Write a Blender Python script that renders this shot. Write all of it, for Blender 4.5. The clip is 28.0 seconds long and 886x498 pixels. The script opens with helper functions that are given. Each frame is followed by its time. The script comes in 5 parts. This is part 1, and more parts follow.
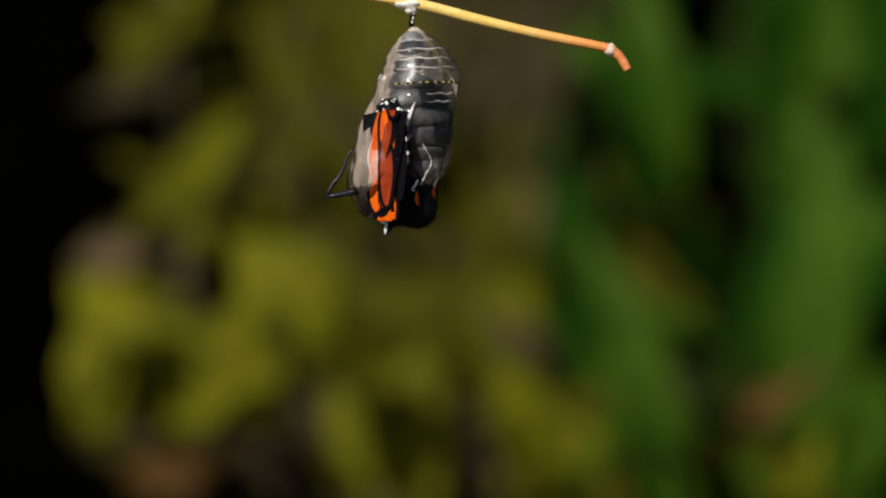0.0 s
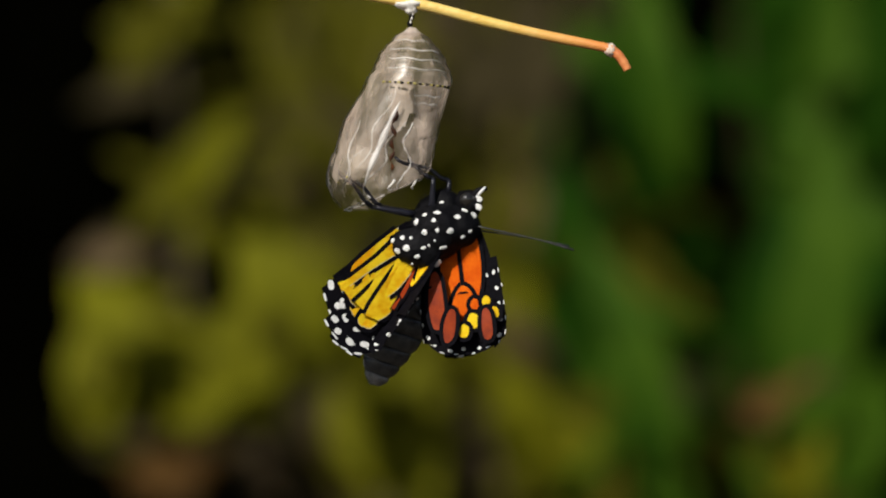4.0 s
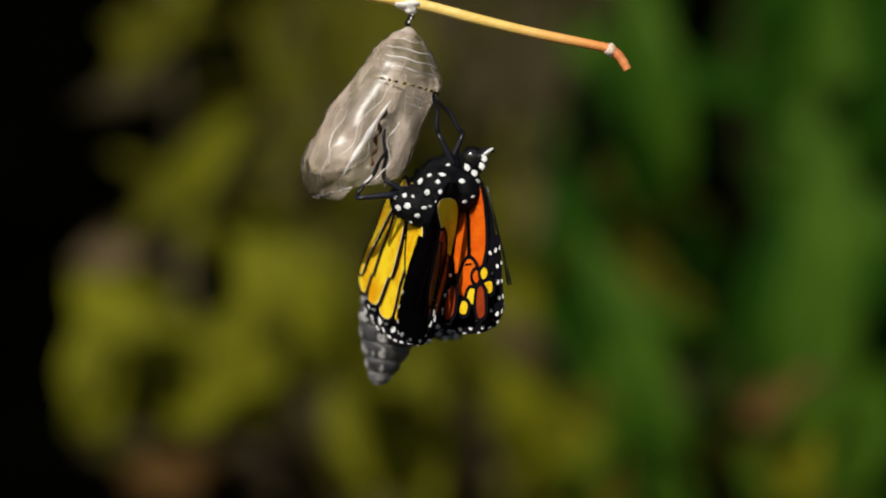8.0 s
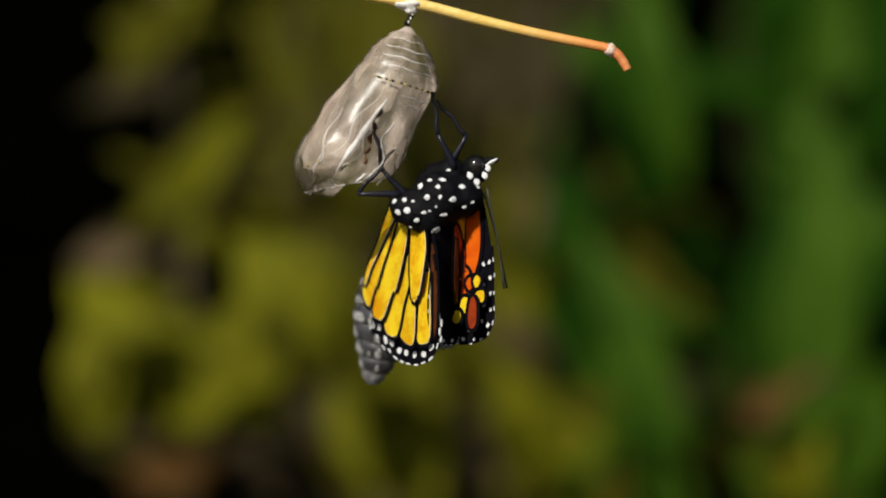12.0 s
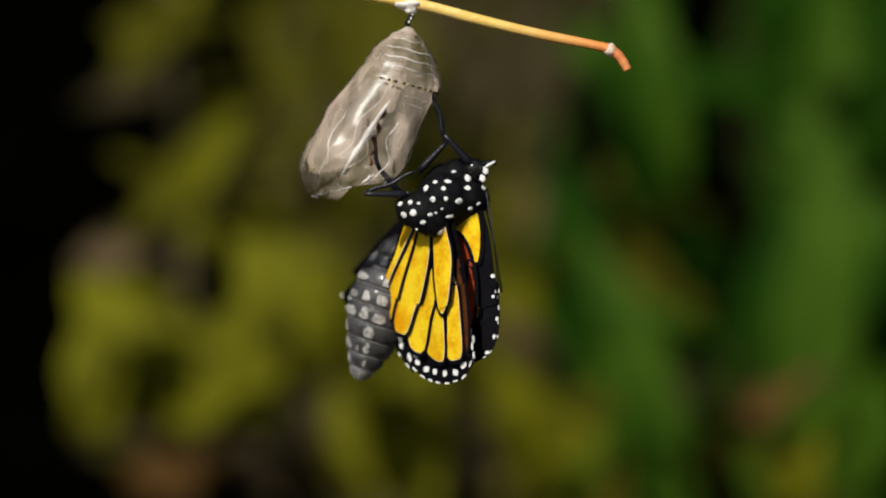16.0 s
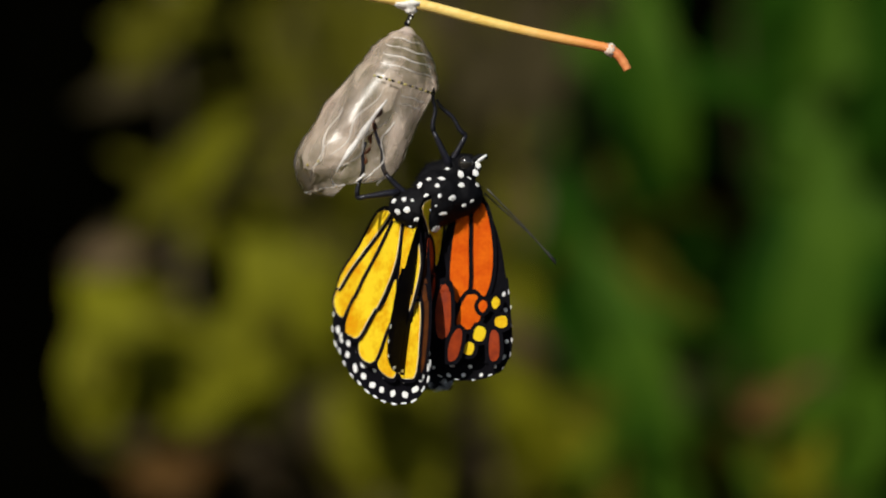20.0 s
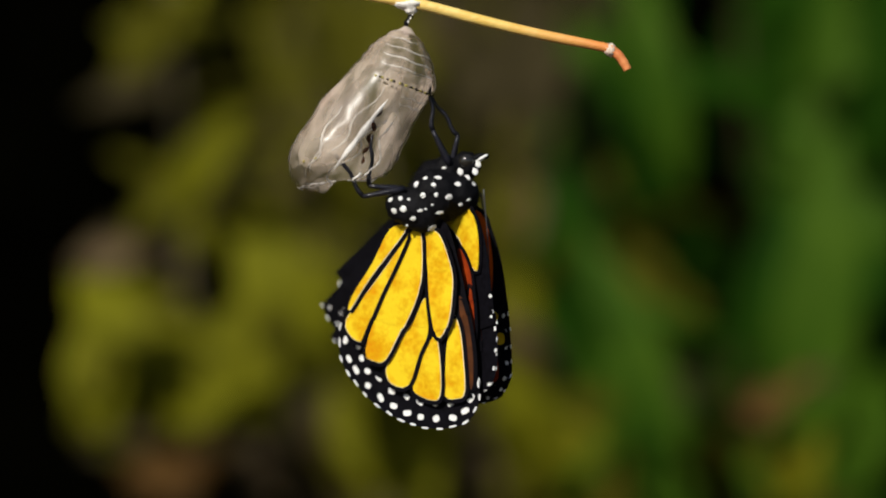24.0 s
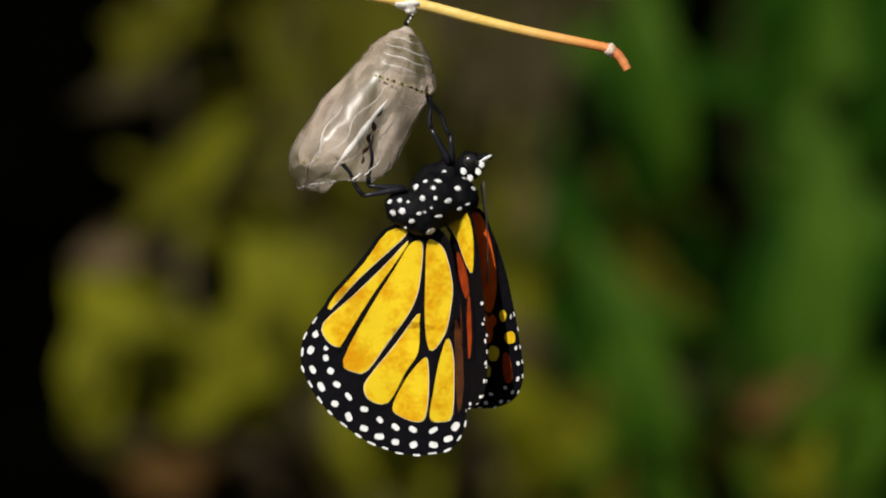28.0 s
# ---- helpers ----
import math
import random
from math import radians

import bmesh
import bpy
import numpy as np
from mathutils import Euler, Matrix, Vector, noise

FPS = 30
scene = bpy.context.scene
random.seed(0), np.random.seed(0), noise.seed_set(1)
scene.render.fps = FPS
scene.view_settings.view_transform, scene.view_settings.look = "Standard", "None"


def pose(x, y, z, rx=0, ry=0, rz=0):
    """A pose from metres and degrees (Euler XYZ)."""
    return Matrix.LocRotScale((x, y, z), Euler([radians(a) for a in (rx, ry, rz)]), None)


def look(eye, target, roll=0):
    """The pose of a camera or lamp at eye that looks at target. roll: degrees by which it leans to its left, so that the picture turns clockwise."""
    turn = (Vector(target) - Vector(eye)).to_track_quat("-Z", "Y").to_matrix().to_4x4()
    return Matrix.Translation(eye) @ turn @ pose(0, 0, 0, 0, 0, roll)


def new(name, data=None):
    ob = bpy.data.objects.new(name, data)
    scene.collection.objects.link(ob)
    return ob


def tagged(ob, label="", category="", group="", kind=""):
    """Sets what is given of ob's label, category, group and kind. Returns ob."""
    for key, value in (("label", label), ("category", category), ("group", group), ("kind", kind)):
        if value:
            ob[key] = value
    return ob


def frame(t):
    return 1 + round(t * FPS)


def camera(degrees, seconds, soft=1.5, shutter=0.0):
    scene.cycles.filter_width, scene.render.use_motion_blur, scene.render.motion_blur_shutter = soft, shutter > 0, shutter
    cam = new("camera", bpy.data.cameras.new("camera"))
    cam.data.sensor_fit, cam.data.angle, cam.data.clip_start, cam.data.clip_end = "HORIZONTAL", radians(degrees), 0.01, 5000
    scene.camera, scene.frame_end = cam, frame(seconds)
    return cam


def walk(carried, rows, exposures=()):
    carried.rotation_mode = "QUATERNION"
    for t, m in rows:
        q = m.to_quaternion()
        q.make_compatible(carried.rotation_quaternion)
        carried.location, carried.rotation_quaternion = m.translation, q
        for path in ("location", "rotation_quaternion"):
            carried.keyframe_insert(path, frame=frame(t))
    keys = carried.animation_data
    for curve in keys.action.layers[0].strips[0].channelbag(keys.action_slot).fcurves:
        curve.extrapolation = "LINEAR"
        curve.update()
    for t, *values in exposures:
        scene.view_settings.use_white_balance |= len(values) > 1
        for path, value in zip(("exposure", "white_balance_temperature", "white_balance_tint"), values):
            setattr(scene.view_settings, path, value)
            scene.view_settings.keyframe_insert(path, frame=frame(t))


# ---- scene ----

# ---------------------------------------------------------------- camera
# The subject hangs in the plane y = 0, about a metre above the ground. Places in that plane are
# given on a grid of 0.08 mm, counted from its upper left corner (u to the right, v down).
GRID, EYE, HIGH = 0.00008, 0.3557, 1.0
cam = camera(20.0, 28.0, soft=2.0)
walk(cam, [(0.0, look((0, -EYE, HIGH), (0, 0, HIGH))), (28.0, look((0, -EYE, HIGH), (0, 0, HIGH)))])
cam.data.dof.use_dof = True
cam.data.dof.focus_distance = EYE - 0.002
cam.data.dof.aperture_fstop = 9.5

# ---------------------------------------------------------------- light
SUN_FROM = Vector((-0.42, -0.78, 0.62)).normalized()
world = bpy.data.worlds.new("sky")
scene.world = world
world.use_nodes = True
wn = world.node_tree.nodes
sky = wn.new("ShaderNodeTexSky")
sky.sky_type = "NISHITA"
sky.sun_disc = False
sky.sun_elevation = math.asin(SUN_FROM.z)
sky.sun_rotation = math.atan2(SUN_FROM.x, SUN_FROM.y)
wn["Background"].inputs["Strength"].default_value = 0.06
world.node_tree.links.new(sky.outputs[0], wn["Background"].inputs["Color"])
sun_data = bpy.data.lights.new("sun", "SUN")
sun_data.energy, sun_data.angle, sun_data.color = 4.2, radians(0.6), (1.0, 0.95, 0.87)
sun = new("sun", sun_data)
sun.matrix_world = look(Vector((0, 0, HIGH)) + SUN_FROM * 3, (0, 0, HIGH))
scene.view_settings.exposure = 0.0


# ---------------------------------------------------------------- materials
def material(name, a, b, rough=0.5, size=0.002, bump=0.2, coat=0.0, fine=6.0, sheen=0.0, spec=0.5, translucent=0.0):
    """Two colours mixed by a coarse and a fine noise, with a fine relief; size is the coarse grain in metres."""
    m = bpy.data.materials.new(name)
    m.use_nodes = True
    n, l = m.node_tree.nodes, m.node_tree.links
    p = n["Principled BSDF"]
    tc = n.new("ShaderNodeTexCoord")
    big, small = n.new("ShaderNodeTexNoise"), n.new("ShaderNodeTexNoise")
    big.inputs["Scale"].default_value, small.inputs["Scale"].default_value = 1 / size, fine / size
    big.inputs["Detail"].default_value = small.inputs["Detail"].default_value = 3
    add = n.new("ShaderNodeMath")
    add.operation = "MULTIPLY_ADD"
    add.inputs[1].default_value = 0.35
    ramp = n.new("ShaderNodeValToRGB")
    ramp.color_ramp.elements[0].position, ramp.color_ramp.elements[1].position = 0.42, 0.85
    ramp.color_ramp.elements[0].color, ramp.color_ramp.elements[1].color = (*a, 1), (*b, 1)
    for t in (big, small):
        l.new(tc.outputs["Object"], t.inputs["Vector"])
    l.new(small.outputs["Fac"], add.inputs[0])
    l.new(big.outputs["Fac"], add.inputs[2])
    l.new(add.outputs[0], ramp.inputs["Fac"])
    l.new(ramp.outputs["Color"], p.inputs["Base Color"])
    bm = n.new("ShaderNodeBump")
    bm.inputs["Strength"].default_value, bm.inputs["Distance"].default_value = bump, size * 0.15
    l.new(small.outputs["Fac"], bm.inputs["Height"])
    l.new(bm.outputs[0], p.inputs["Normal"])
    p.inputs["Roughness"].default_value = rough
    p.inputs["Coat Weight"].default_value = coat
    p.inputs["Coat Roughness"].default_value = 0.12
    p.inputs["Specular IOR Level"].default_value = spec
    p.inputs["Sheen Weight"].default_value = sheen
    if translucent:
        tr, mix = n.new("ShaderNodeBsdfTranslucent"), n.new("ShaderNodeMixShader")
        mix.inputs[0].default_value = translucent
        l.new(ramp.outputs["Color"], tr.inputs["Color"])
        l.new(p.outputs[0], mix.inputs[1])
        l.new(tr.outputs[0], mix.inputs[2])
        l.new(mix.outputs[0], n["Material Output"].inputs["Surface"])
    return m


def shell_material(name, colour, low, high, size, gloss=0.38, end=0.55):
    """A thin, cloudy skin: part of the light goes straight through it."""
    m = material(name, colour, tuple(min(1, c * 1.15) for c in colour), gloss, size, 0.5, 0.12)
    n, l = m.node_tree.nodes, m.node_tree.links
    tc = next(x for x in n if x.type == "TEX_COORD")
    cloud = n.new("ShaderNodeTexNoise")
    cloud.inputs["Scale"].default_value, cloud.inputs["Detail"].default_value = 1 / (size * 1.6), 4
    sp = n.new("ShaderNodeMapping")
    sp.inputs["Scale"].default_value = (1.6, 1.6, 0.45)
    rng = n.new("ShaderNodeMapRange")
    rng.inputs["From Min"].default_value, rng.inputs["From Max"].default_value = 0.36, 0.64
    rng.inputs["To Min"].default_value, rng.inputs["To Max"].default_value = low, high
    l.new(tc.outputs["Object"], sp.inputs["Vector"])
    l.new(sp.outputs[0], cloud.inputs["Vector"])
    l.new(cloud.outputs["Fac"], rng.inputs["Value"])
    xyz, low_end, mul = n.new("ShaderNodeSeparateXYZ"), n.new("ShaderNodeMapRange"), n.new("ShaderNodeMath")
    low_end.inputs["From Min"].default_value, low_end.inputs["From Max"].default_value = -0.028, -0.011
    low_end.inputs["To Min"].default_value, low_end.inputs["To Max"].default_value = end, 1.15
    mul.operation = "MULTIPLY"
    l.new(tc.outputs["Object"], xyz.inputs[0])
    l.new(xyz.outputs[2], low_end.inputs["Value"])
    l.new(low_end.outputs[0], mul.inputs[0])
    l.new(rng.outputs[0], mul.inputs[1])
    l.new(mul.outputs[0], n["Principled BSDF"].inputs["Alpha"])
    return m


BLACK = material("black_scales", (0.0014, 0.0013, 0.002), (0.0045, 0.004, 0.0065), 0.7, 0.0008, 0.3, spec=0.06)
BODY = material("black_fur", (0.0012, 0.0012, 0.0018), (0.005, 0.005, 0.0065), 0.6, 0.0006, 0.8, spec=0.12)
YELLOW = material("yellow_scales", (0.75, 0.40, 0.006), (0.88, 0.63, 0.02), 0.7, 0.004, 0.15, spec=0.05, translucent=0.12)
smudge = next(x for x in YELLOW.node_tree.nodes if x.type == "VALTORGB").color_ramp
smudge.elements[0].position, smudge.elements[1].position = 0.54, 0.74
smudge.elements.new(0.40).color = (0.74, 0.28, 0.003, 1)
ORANGE = material("orange_scales", (0.62, 0.068, 0.003), (0.80, 0.15, 0.005), 0.7, 0.003, 0.15, spec=0.05, translucent=0.1)
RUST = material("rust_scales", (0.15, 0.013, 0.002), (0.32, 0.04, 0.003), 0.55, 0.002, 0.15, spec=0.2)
# brown marks; also the shade over HIND_8, put into its colour
BROWN = material("brown_and_shade_tone", (0.028, 0.008, 0.002), (0.10, 0.027, 0.003), 0.55, 0.002, 0.15, spec=0.2)
CREAM = material("cream_scales", (0.80, 0.62, 0.34), (0.86, 0.74, 0.52), 0.7, 0.001, 0.2, spec=0.05)
WHITE = material("white_scales", (0.72, 0.72, 0.70), (0.85, 0.85, 0.83), 0.6, 0.0006, 0.3)
GREY = material("grey_abdomen", (0.014, 0.014, 0.016), (0.07, 0.068, 0.068), 0.4, 0.0012, 0.6, 0.35, spec=0.4)
PALE = material("pale_abdomen", (0.10, 0.098, 0.09), (0.5, 0.485, 0.46), 0.5, 0.0006, 0.6)
RIM = material("grey_rim", (0.09, 0.088, 0.09), (0.26, 0.255, 0.25), 0.5, 0.001, 0.4)
LEG = material("black_leg", (0.005, 0.005, 0.008), (0.014, 0.014, 0.022), 0.3, 0.0006, 0.3, spec=0.4)
FEELER_MAT = material("grey_antenna", (0.012, 0.012, 0.014), (0.05, 0.05, 0.05), 0.4, 0.002, 0.3, spec=0.5)
EYE_MAT = material("dark_eye", (0.008, 0.007, 0.006), (0.02, 0.018, 0.015), 0.15, 0.0003, 0.2, 0.6)
SHELL = shell_material("chrysalis_skin", (0.92, 0.74, 0.62), 0.05, 0.5, 0.0034, gloss=0.5)
FILM = shell_material("clear_film", (0.85, 0.82, 0.78), 0.2, 0.6, 0.002, end=1.2)


def gloss_film(name):
    """A clear wet film: a glossy coat over nothing."""
    m = bpy.data.materials.new(name)
    m.use_nodes = True
    n, l = m.node_tree.nodes, m.node_tree.links
    n.remove(n["Principled BSDF"])
    clear, shine, mix, fres = (n.new(k) for k in ("ShaderNodeBsdfTransparent", "ShaderNodeBsdfGlossy", "ShaderNodeMixShader", "ShaderNodeFresnel"))
    clear.inputs["Color"].default_value = (0.96, 0.95, 0.94, 1)
    shine.inputs["Roughness"].default_value = 0.3
    fres.inputs["IOR"].default_value = 1.36
    tc, wav, bmp = n.new("ShaderNodeTexCoord"), n.new("ShaderNodeTexNoise"), n.new("ShaderNodeBump")
    wav.inputs["Scale"].default_value, wav.inputs["Detail"].default_value = 240, 1
    bmp.inputs["Strength"].default_value, bmp.inputs["Distance"].default_value = 0.5, 0.0007
    l.new(tc.outputs["Object"], wav.inputs["Vector"])
    l.new(wav.outputs["Fac"], bmp.inputs["Height"])
    for t in (shine, fres):
        l.new(bmp.outputs[0], t.inputs["Normal"])
    l.new(fres.outputs[0], mix.inputs[0])
    l.new(clear.outputs[0], mix.inputs[1])
    l.new(shine.outputs[0], mix.inputs[2])
    l.new(mix.outputs[0], n["Material Output"].inputs["Surface"])
    return m


CLEAR = gloss_film("wet_film")
GOLD = material("gold_beads", (0.30, 0.26, 0.05), (0.45, 0.38, 0.10), 0.35, 0.0004, 0.2)
SILK = material("white_silk", (0.75, 0.70, 0.62), (0.85, 0.82, 0.76), 0.7, 0.0005, 0.6)


def twig_material():
    m = material("twig_bark", (0.80, 0.50, 0.09), (0.93, 0.69, 0.22), 0.45, 0.004, 0.25)
    n, l = m.node_tree.nodes, m.node_tree.links
    p, ramp = n["Principled BSDF"], next(x for x in n if x.type == "VALTORGB")
    tc = next(x for x in n if x.type == "TEX_COORD")
    sep, rng, mix = n.new("ShaderNodeSeparateXYZ"), n.new("ShaderNodeMapRange"), n.new("ShaderNodeMix")
    rng.inputs["From Min"].default_value, rng.inputs["From Max"].default_value = 0.012, 0.031
    mix.data_type = "RGBA"
    mix.inputs[7].default_value = (0.74, 0.19, 0.045, 1)
    l.new(tc.outputs["Object"], sep.inputs[0])
    l.new(sep.outputs[0], rng.inputs["Value"])
    l.new(rng.outputs[0], mix.inputs[0])
    l.new(ramp.outputs["Color"], mix.inputs[6])
    l.new(mix.outputs[2], p.inputs["Base Color"])
    return m


TWIG = twig_material()
NODE = material("scarred_node", (0.42, 0.24, 0.14), (0.86, 0.74, 0.62), 0.7, 0.0006, 0.6)
TWIG_END = material("red_twig", (0.66, 0.17, 0.05), (0.82, 0.36, 0.12), 0.5, 0.002, 0.4)
BARK = material("stem_bark", (0.06, 0.045, 0.02), (0.12, 0.09, 0.04), 0.8, 0.004, 0.6)
OLIVE = material("olive_leaf", (0.088, 0.088, 0.003), (0.138, 0.136, 0.005), 0.6, 0.02, 0.3, translucent=0.15, spec=0.04)
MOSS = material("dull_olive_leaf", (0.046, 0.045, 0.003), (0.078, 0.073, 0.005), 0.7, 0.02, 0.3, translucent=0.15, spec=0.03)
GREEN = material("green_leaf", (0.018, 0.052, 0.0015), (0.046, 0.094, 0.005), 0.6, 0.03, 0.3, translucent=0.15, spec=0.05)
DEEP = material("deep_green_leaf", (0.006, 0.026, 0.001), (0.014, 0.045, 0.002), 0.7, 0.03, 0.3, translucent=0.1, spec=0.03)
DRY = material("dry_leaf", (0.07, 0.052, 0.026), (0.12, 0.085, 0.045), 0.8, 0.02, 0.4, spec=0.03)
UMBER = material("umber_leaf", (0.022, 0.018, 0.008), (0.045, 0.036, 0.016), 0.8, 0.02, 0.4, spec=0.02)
RED_DRY = material("russet_leaf", (0.065, 0.036, 0.010), (0.10, 0.052, 0.016), 0.8, 0.02, 0.4, spec=0.03)
# near black, because the hedge's deep shade is put into its colour
DIM = material("hedge_shade_tone", (0.0002, 0.0002, 0.0001), (0.0009, 0.0009, 0.0004), 0.95, 0.08, 0.3, spec=0.0)
SOIL = material("soil", (0.03, 0.024, 0.015), (0.07, 0.055, 0.035), 0.95, 0.05, 0.6)


# ---------------------------------------------------------------- building helpers
def at(u, v, d=0.0):
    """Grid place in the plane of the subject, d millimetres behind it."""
    return Vector(((u - 784) * GRID, d * 0.001, HIGH + (441 - v) * GRID))


def behind(u, v, d):
    """The place d millimetres behind the subject, on the line from the eye through the grid place (u, v)."""
    k = 1 + d * 0.001 / EYE
    p = at(u, v)
    return Vector((p.x * k, d * 0.001, HIGH + (p.z - HIGH) * k))


def part(name, bm, mats, parent=None, label="", smooth=True):
    me = bpy.data.meshes.new(name)
    bmesh.ops.recalc_face_normals(bm, faces=bm.faces[:])
    bm.to_mesh(me)
    bm.free()
    for m in (mats if isinstance(mats, (list, tuple)) else [mats]):
        me.materials.append(m)
    if smooth:
        me.polygons.foreach_set("use_smooth", [True] * len(me.polygons))
    ob = new(name, me)
    ob.parent = parent
    if label:
        ob["label"] = label
    return ob


def tube(bm, points, radii, sides=8, cap=True, mat=0):
    """A tapered tube along points, lofted ring by ring."""
    rings = []
    pts = [Vector(p) for p in points]
    for i, p in enumerate(pts):
        way = (pts[min(i + 1, len(pts) - 1)] - pts[max(i - 1, 0)]).normalized()
        side = way.orthogonal().normalized() if i == 0 else (side - way * side.dot(way)).normalized()
        up = way.cross(side)
        rings.append([bm.verts.new(p + (side * math.cos(a) + up * math.sin(a)) * radii[i])
                      for a in (2 * math.pi * k / sides for k in range(sides))])
    for a, b in zip(rings, rings[1:]):
        for k in range(sides):
            bm.faces.new((a[k], a[(k + 1) % sides], b[(k + 1) % sides], b[k])).material_index = mat
    if cap:
        for r in (rings[0][::-1], rings[-1]):
            bm.faces.new(r).material_index = mat
    return rings


def curve_through(pts, steps=6, closed=False):
    """Catmull-Rom through the points."""
    n, out = len(pts), []
    pv = [Vector(p) for p in pts]
    for i in range(n if closed else n - 1):
        a, b, c, d = (pv[(i + k) % n] if closed else pv[min(max(i + k, 0), n - 1)] for k in (-1, 0, 1, 2))
        for s in range(steps):
            t = s / steps
            out.append(0.5 * (2 * b + (c - a) * t + (2 * a - 5 * b + 4 * c - d) * t * t + (3 * b - a - 3 * c + d) * t ** 3))
    if not closed:
        out.append(pv[-1])
    return out


def lump(bm, size, centre=(0, 0, 0), rough=0.0, seg=20, rings=14, mat=0, turn=None):
    """A rounded body with a slightly uneven skin; size holds the half axes in mm."""
    made = bmesh.ops.create_uvsphere(bm, u_segments=seg, v_segments=rings, radius=1.0)["verts"]
    for v in made:
        k = 1 + rough * noise.noise(v.co * 3.1 + Vector(centre))
        c = Vector((v.co.x * size[0] * k, v.co.y * size[1] * k, v.co.z * size[2] * k))
        if turn:
            c.rotate(turn)
        v.co = (c + Vector(centre)) * 0.001
    for f in {f for v in made for f in v.link_faces}:
        f.material_index = mat


# ---------------------------------------------------------------- ground, backdrop
def ground():
    bm = bmesh.new()
    bmesh.ops.create_grid(bm, x_segments=60, y_segments=60, size=60)
    for v in bm.verts:
        v.co.z = 0.03 * noise.noise(v.co * 0.9) - 0.02
    tagged(part("ground", bm, SOIL), "bare brown soil under the shrubs", "ground", kind="structure")


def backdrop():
    """A hedge behind the shrubs: an uneven wall leaning forward at the top, its deep shade painted as near-black
    colour.
    """
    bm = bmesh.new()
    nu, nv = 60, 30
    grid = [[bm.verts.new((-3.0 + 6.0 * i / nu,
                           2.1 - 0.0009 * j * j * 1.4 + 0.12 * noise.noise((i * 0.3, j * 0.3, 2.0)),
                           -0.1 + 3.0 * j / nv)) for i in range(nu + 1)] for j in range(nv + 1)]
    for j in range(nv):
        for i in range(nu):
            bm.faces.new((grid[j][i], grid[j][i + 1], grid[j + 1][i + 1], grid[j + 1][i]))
    tagged(part("backdrop", bm, DIM), "hedge behind the shrubs, its deep shade put into a near-black colour", "hedge", kind="structure")


# ---------------------------------------------------------------- background plants
def leaf(bm, base, tip, wide, bend=0.12, facing=(0, -1, 0.35), shape=0.5, wave=0.0, mat=0):
    """An ovate leaf blade with a raised midrib, from its base to its tip."""
    base, tip = Vector(base), Vector(tip)
    way = tip - base
    nrm = Vector(facing)
    nrm = (nrm - way.normalized() * nrm.dot(way.normalized())).normalized()
    side = way.normalized().cross(nrm)
    rows = []
    n = 9
    for i in range(n + 1):
        t = i / n
        w = wide * 0.5 * (math.sin(math.pi * t ** (0.5 / shape * 0.72 + 0.28)) ** 0.8 if 0 < i < n else 0.02)
        mid = base + way * t + nrm * (bend * way.length * math.sin(math.pi * t))
        rows.append([bm.verts.new(mid + side * (w * k) + nrm * (0.12 * w * abs(k) + wave * w * math.sin(9 * t + 2 * k)))
                     for k in (-1, -0.55, 0, 0.55, 1)])
    for a, b in zip(rows, rows[1:]):
        for k in range(4):
            bm.faces.new((a[k], a[k + 1], b[k + 1], b[k])).material_index = mat


SMALL = {m.name: c for m, c in ((OLIVE, (OLIVE, MOSS, MOSS)), (MOSS, (MOSS, UMBER, OLIVE)), (GREEN, (GREEN, DEEP, DEEP)), (DEEP, (DEEP, DEEP, GREEN)),
                               (DRY, (DRY, UMBER, MOSS)), (UMBER, (UMBER, DRY, MOSS)), (RED_DRY, (RED_DRY, UMBER, MOSS)))}


def shrub(name, label, foot, stem_points, blades, stem_mat=BARK, stem_wide=0.005):
    """A plant: one stem from the ground, and leaf blades on short stalks, given as
    (u, v of the base, u, v of the tip, width, depth, material)."""
    root = tagged(new(name), label, "shrub", "shrubs behind the twig")
    root.location = foot
    inv = Matrix.Translation(-Vector(foot))
    bm = bmesh.new()
    pts = curve_through([Vector(foot)] + [Vector(p) for p in stem_points], 6)
    tube(bm, [inv @ p for p in pts], [stem_wide * (1 - 0.6 * i / len(pts)) for i in range(len(pts))])
    part("stem", bm, stem_mat, root)
    for u0, v0, u1, v1, wide, depth, mat in blades:
        depth = depth * 1.9
        a, b = behind(u0, v0, depth), behind(u1, v1, depth + random.uniform(-30, 30))
        k = 1 + depth * 0.001 / EYE
        bm = bmesh.new()
        leaf(bm, inv @ a, inv @ b, wide * GRID * k * 0.78, random.uniform(0.03, 0.12),
             (random.uniform(-0.35, 0.25), -1, random.uniform(0.1, 0.5)), wave=0.06)
        for _ in range(2):
            # smaller leaves round the large one
            e, w = a.lerp(b, random.uniform(0.0, 0.9)), (b - a) * random.uniform(0.3, 0.62)
            w.rotate(Euler((0, random.uniform(-1.1, 1.1), 0)))
            e = e + Vector((random.uniform(-1.2, 1.2), random.uniform(-0.8, 1.4), random.uniform(-1, 1))) * wide * GRID * k * 0.4
            bm2 = bmesh.new()
            leaf(bm2, inv @ e, inv @ (e + w), wide * GRID * k * random.uniform(0.22, 0.46), 0.1, (random.uniform(-0.7, 0.5), -1, random.uniform(-0.2, 0.7)), wave=0.08)
            part("leaflet", bm2, random.choice(SMALL[mat.name]), root)
        near = min(pts, key=lambda p: (p - a).length)
        tube(bm, curve_through([inv @ near, inv @ (near.lerp(a, 0.5) + Vector((0, 0.01, 0.012))), inv @ a], 4),
             [0.0018] * 9, 6)
        part("leaf", bm, mat, root)


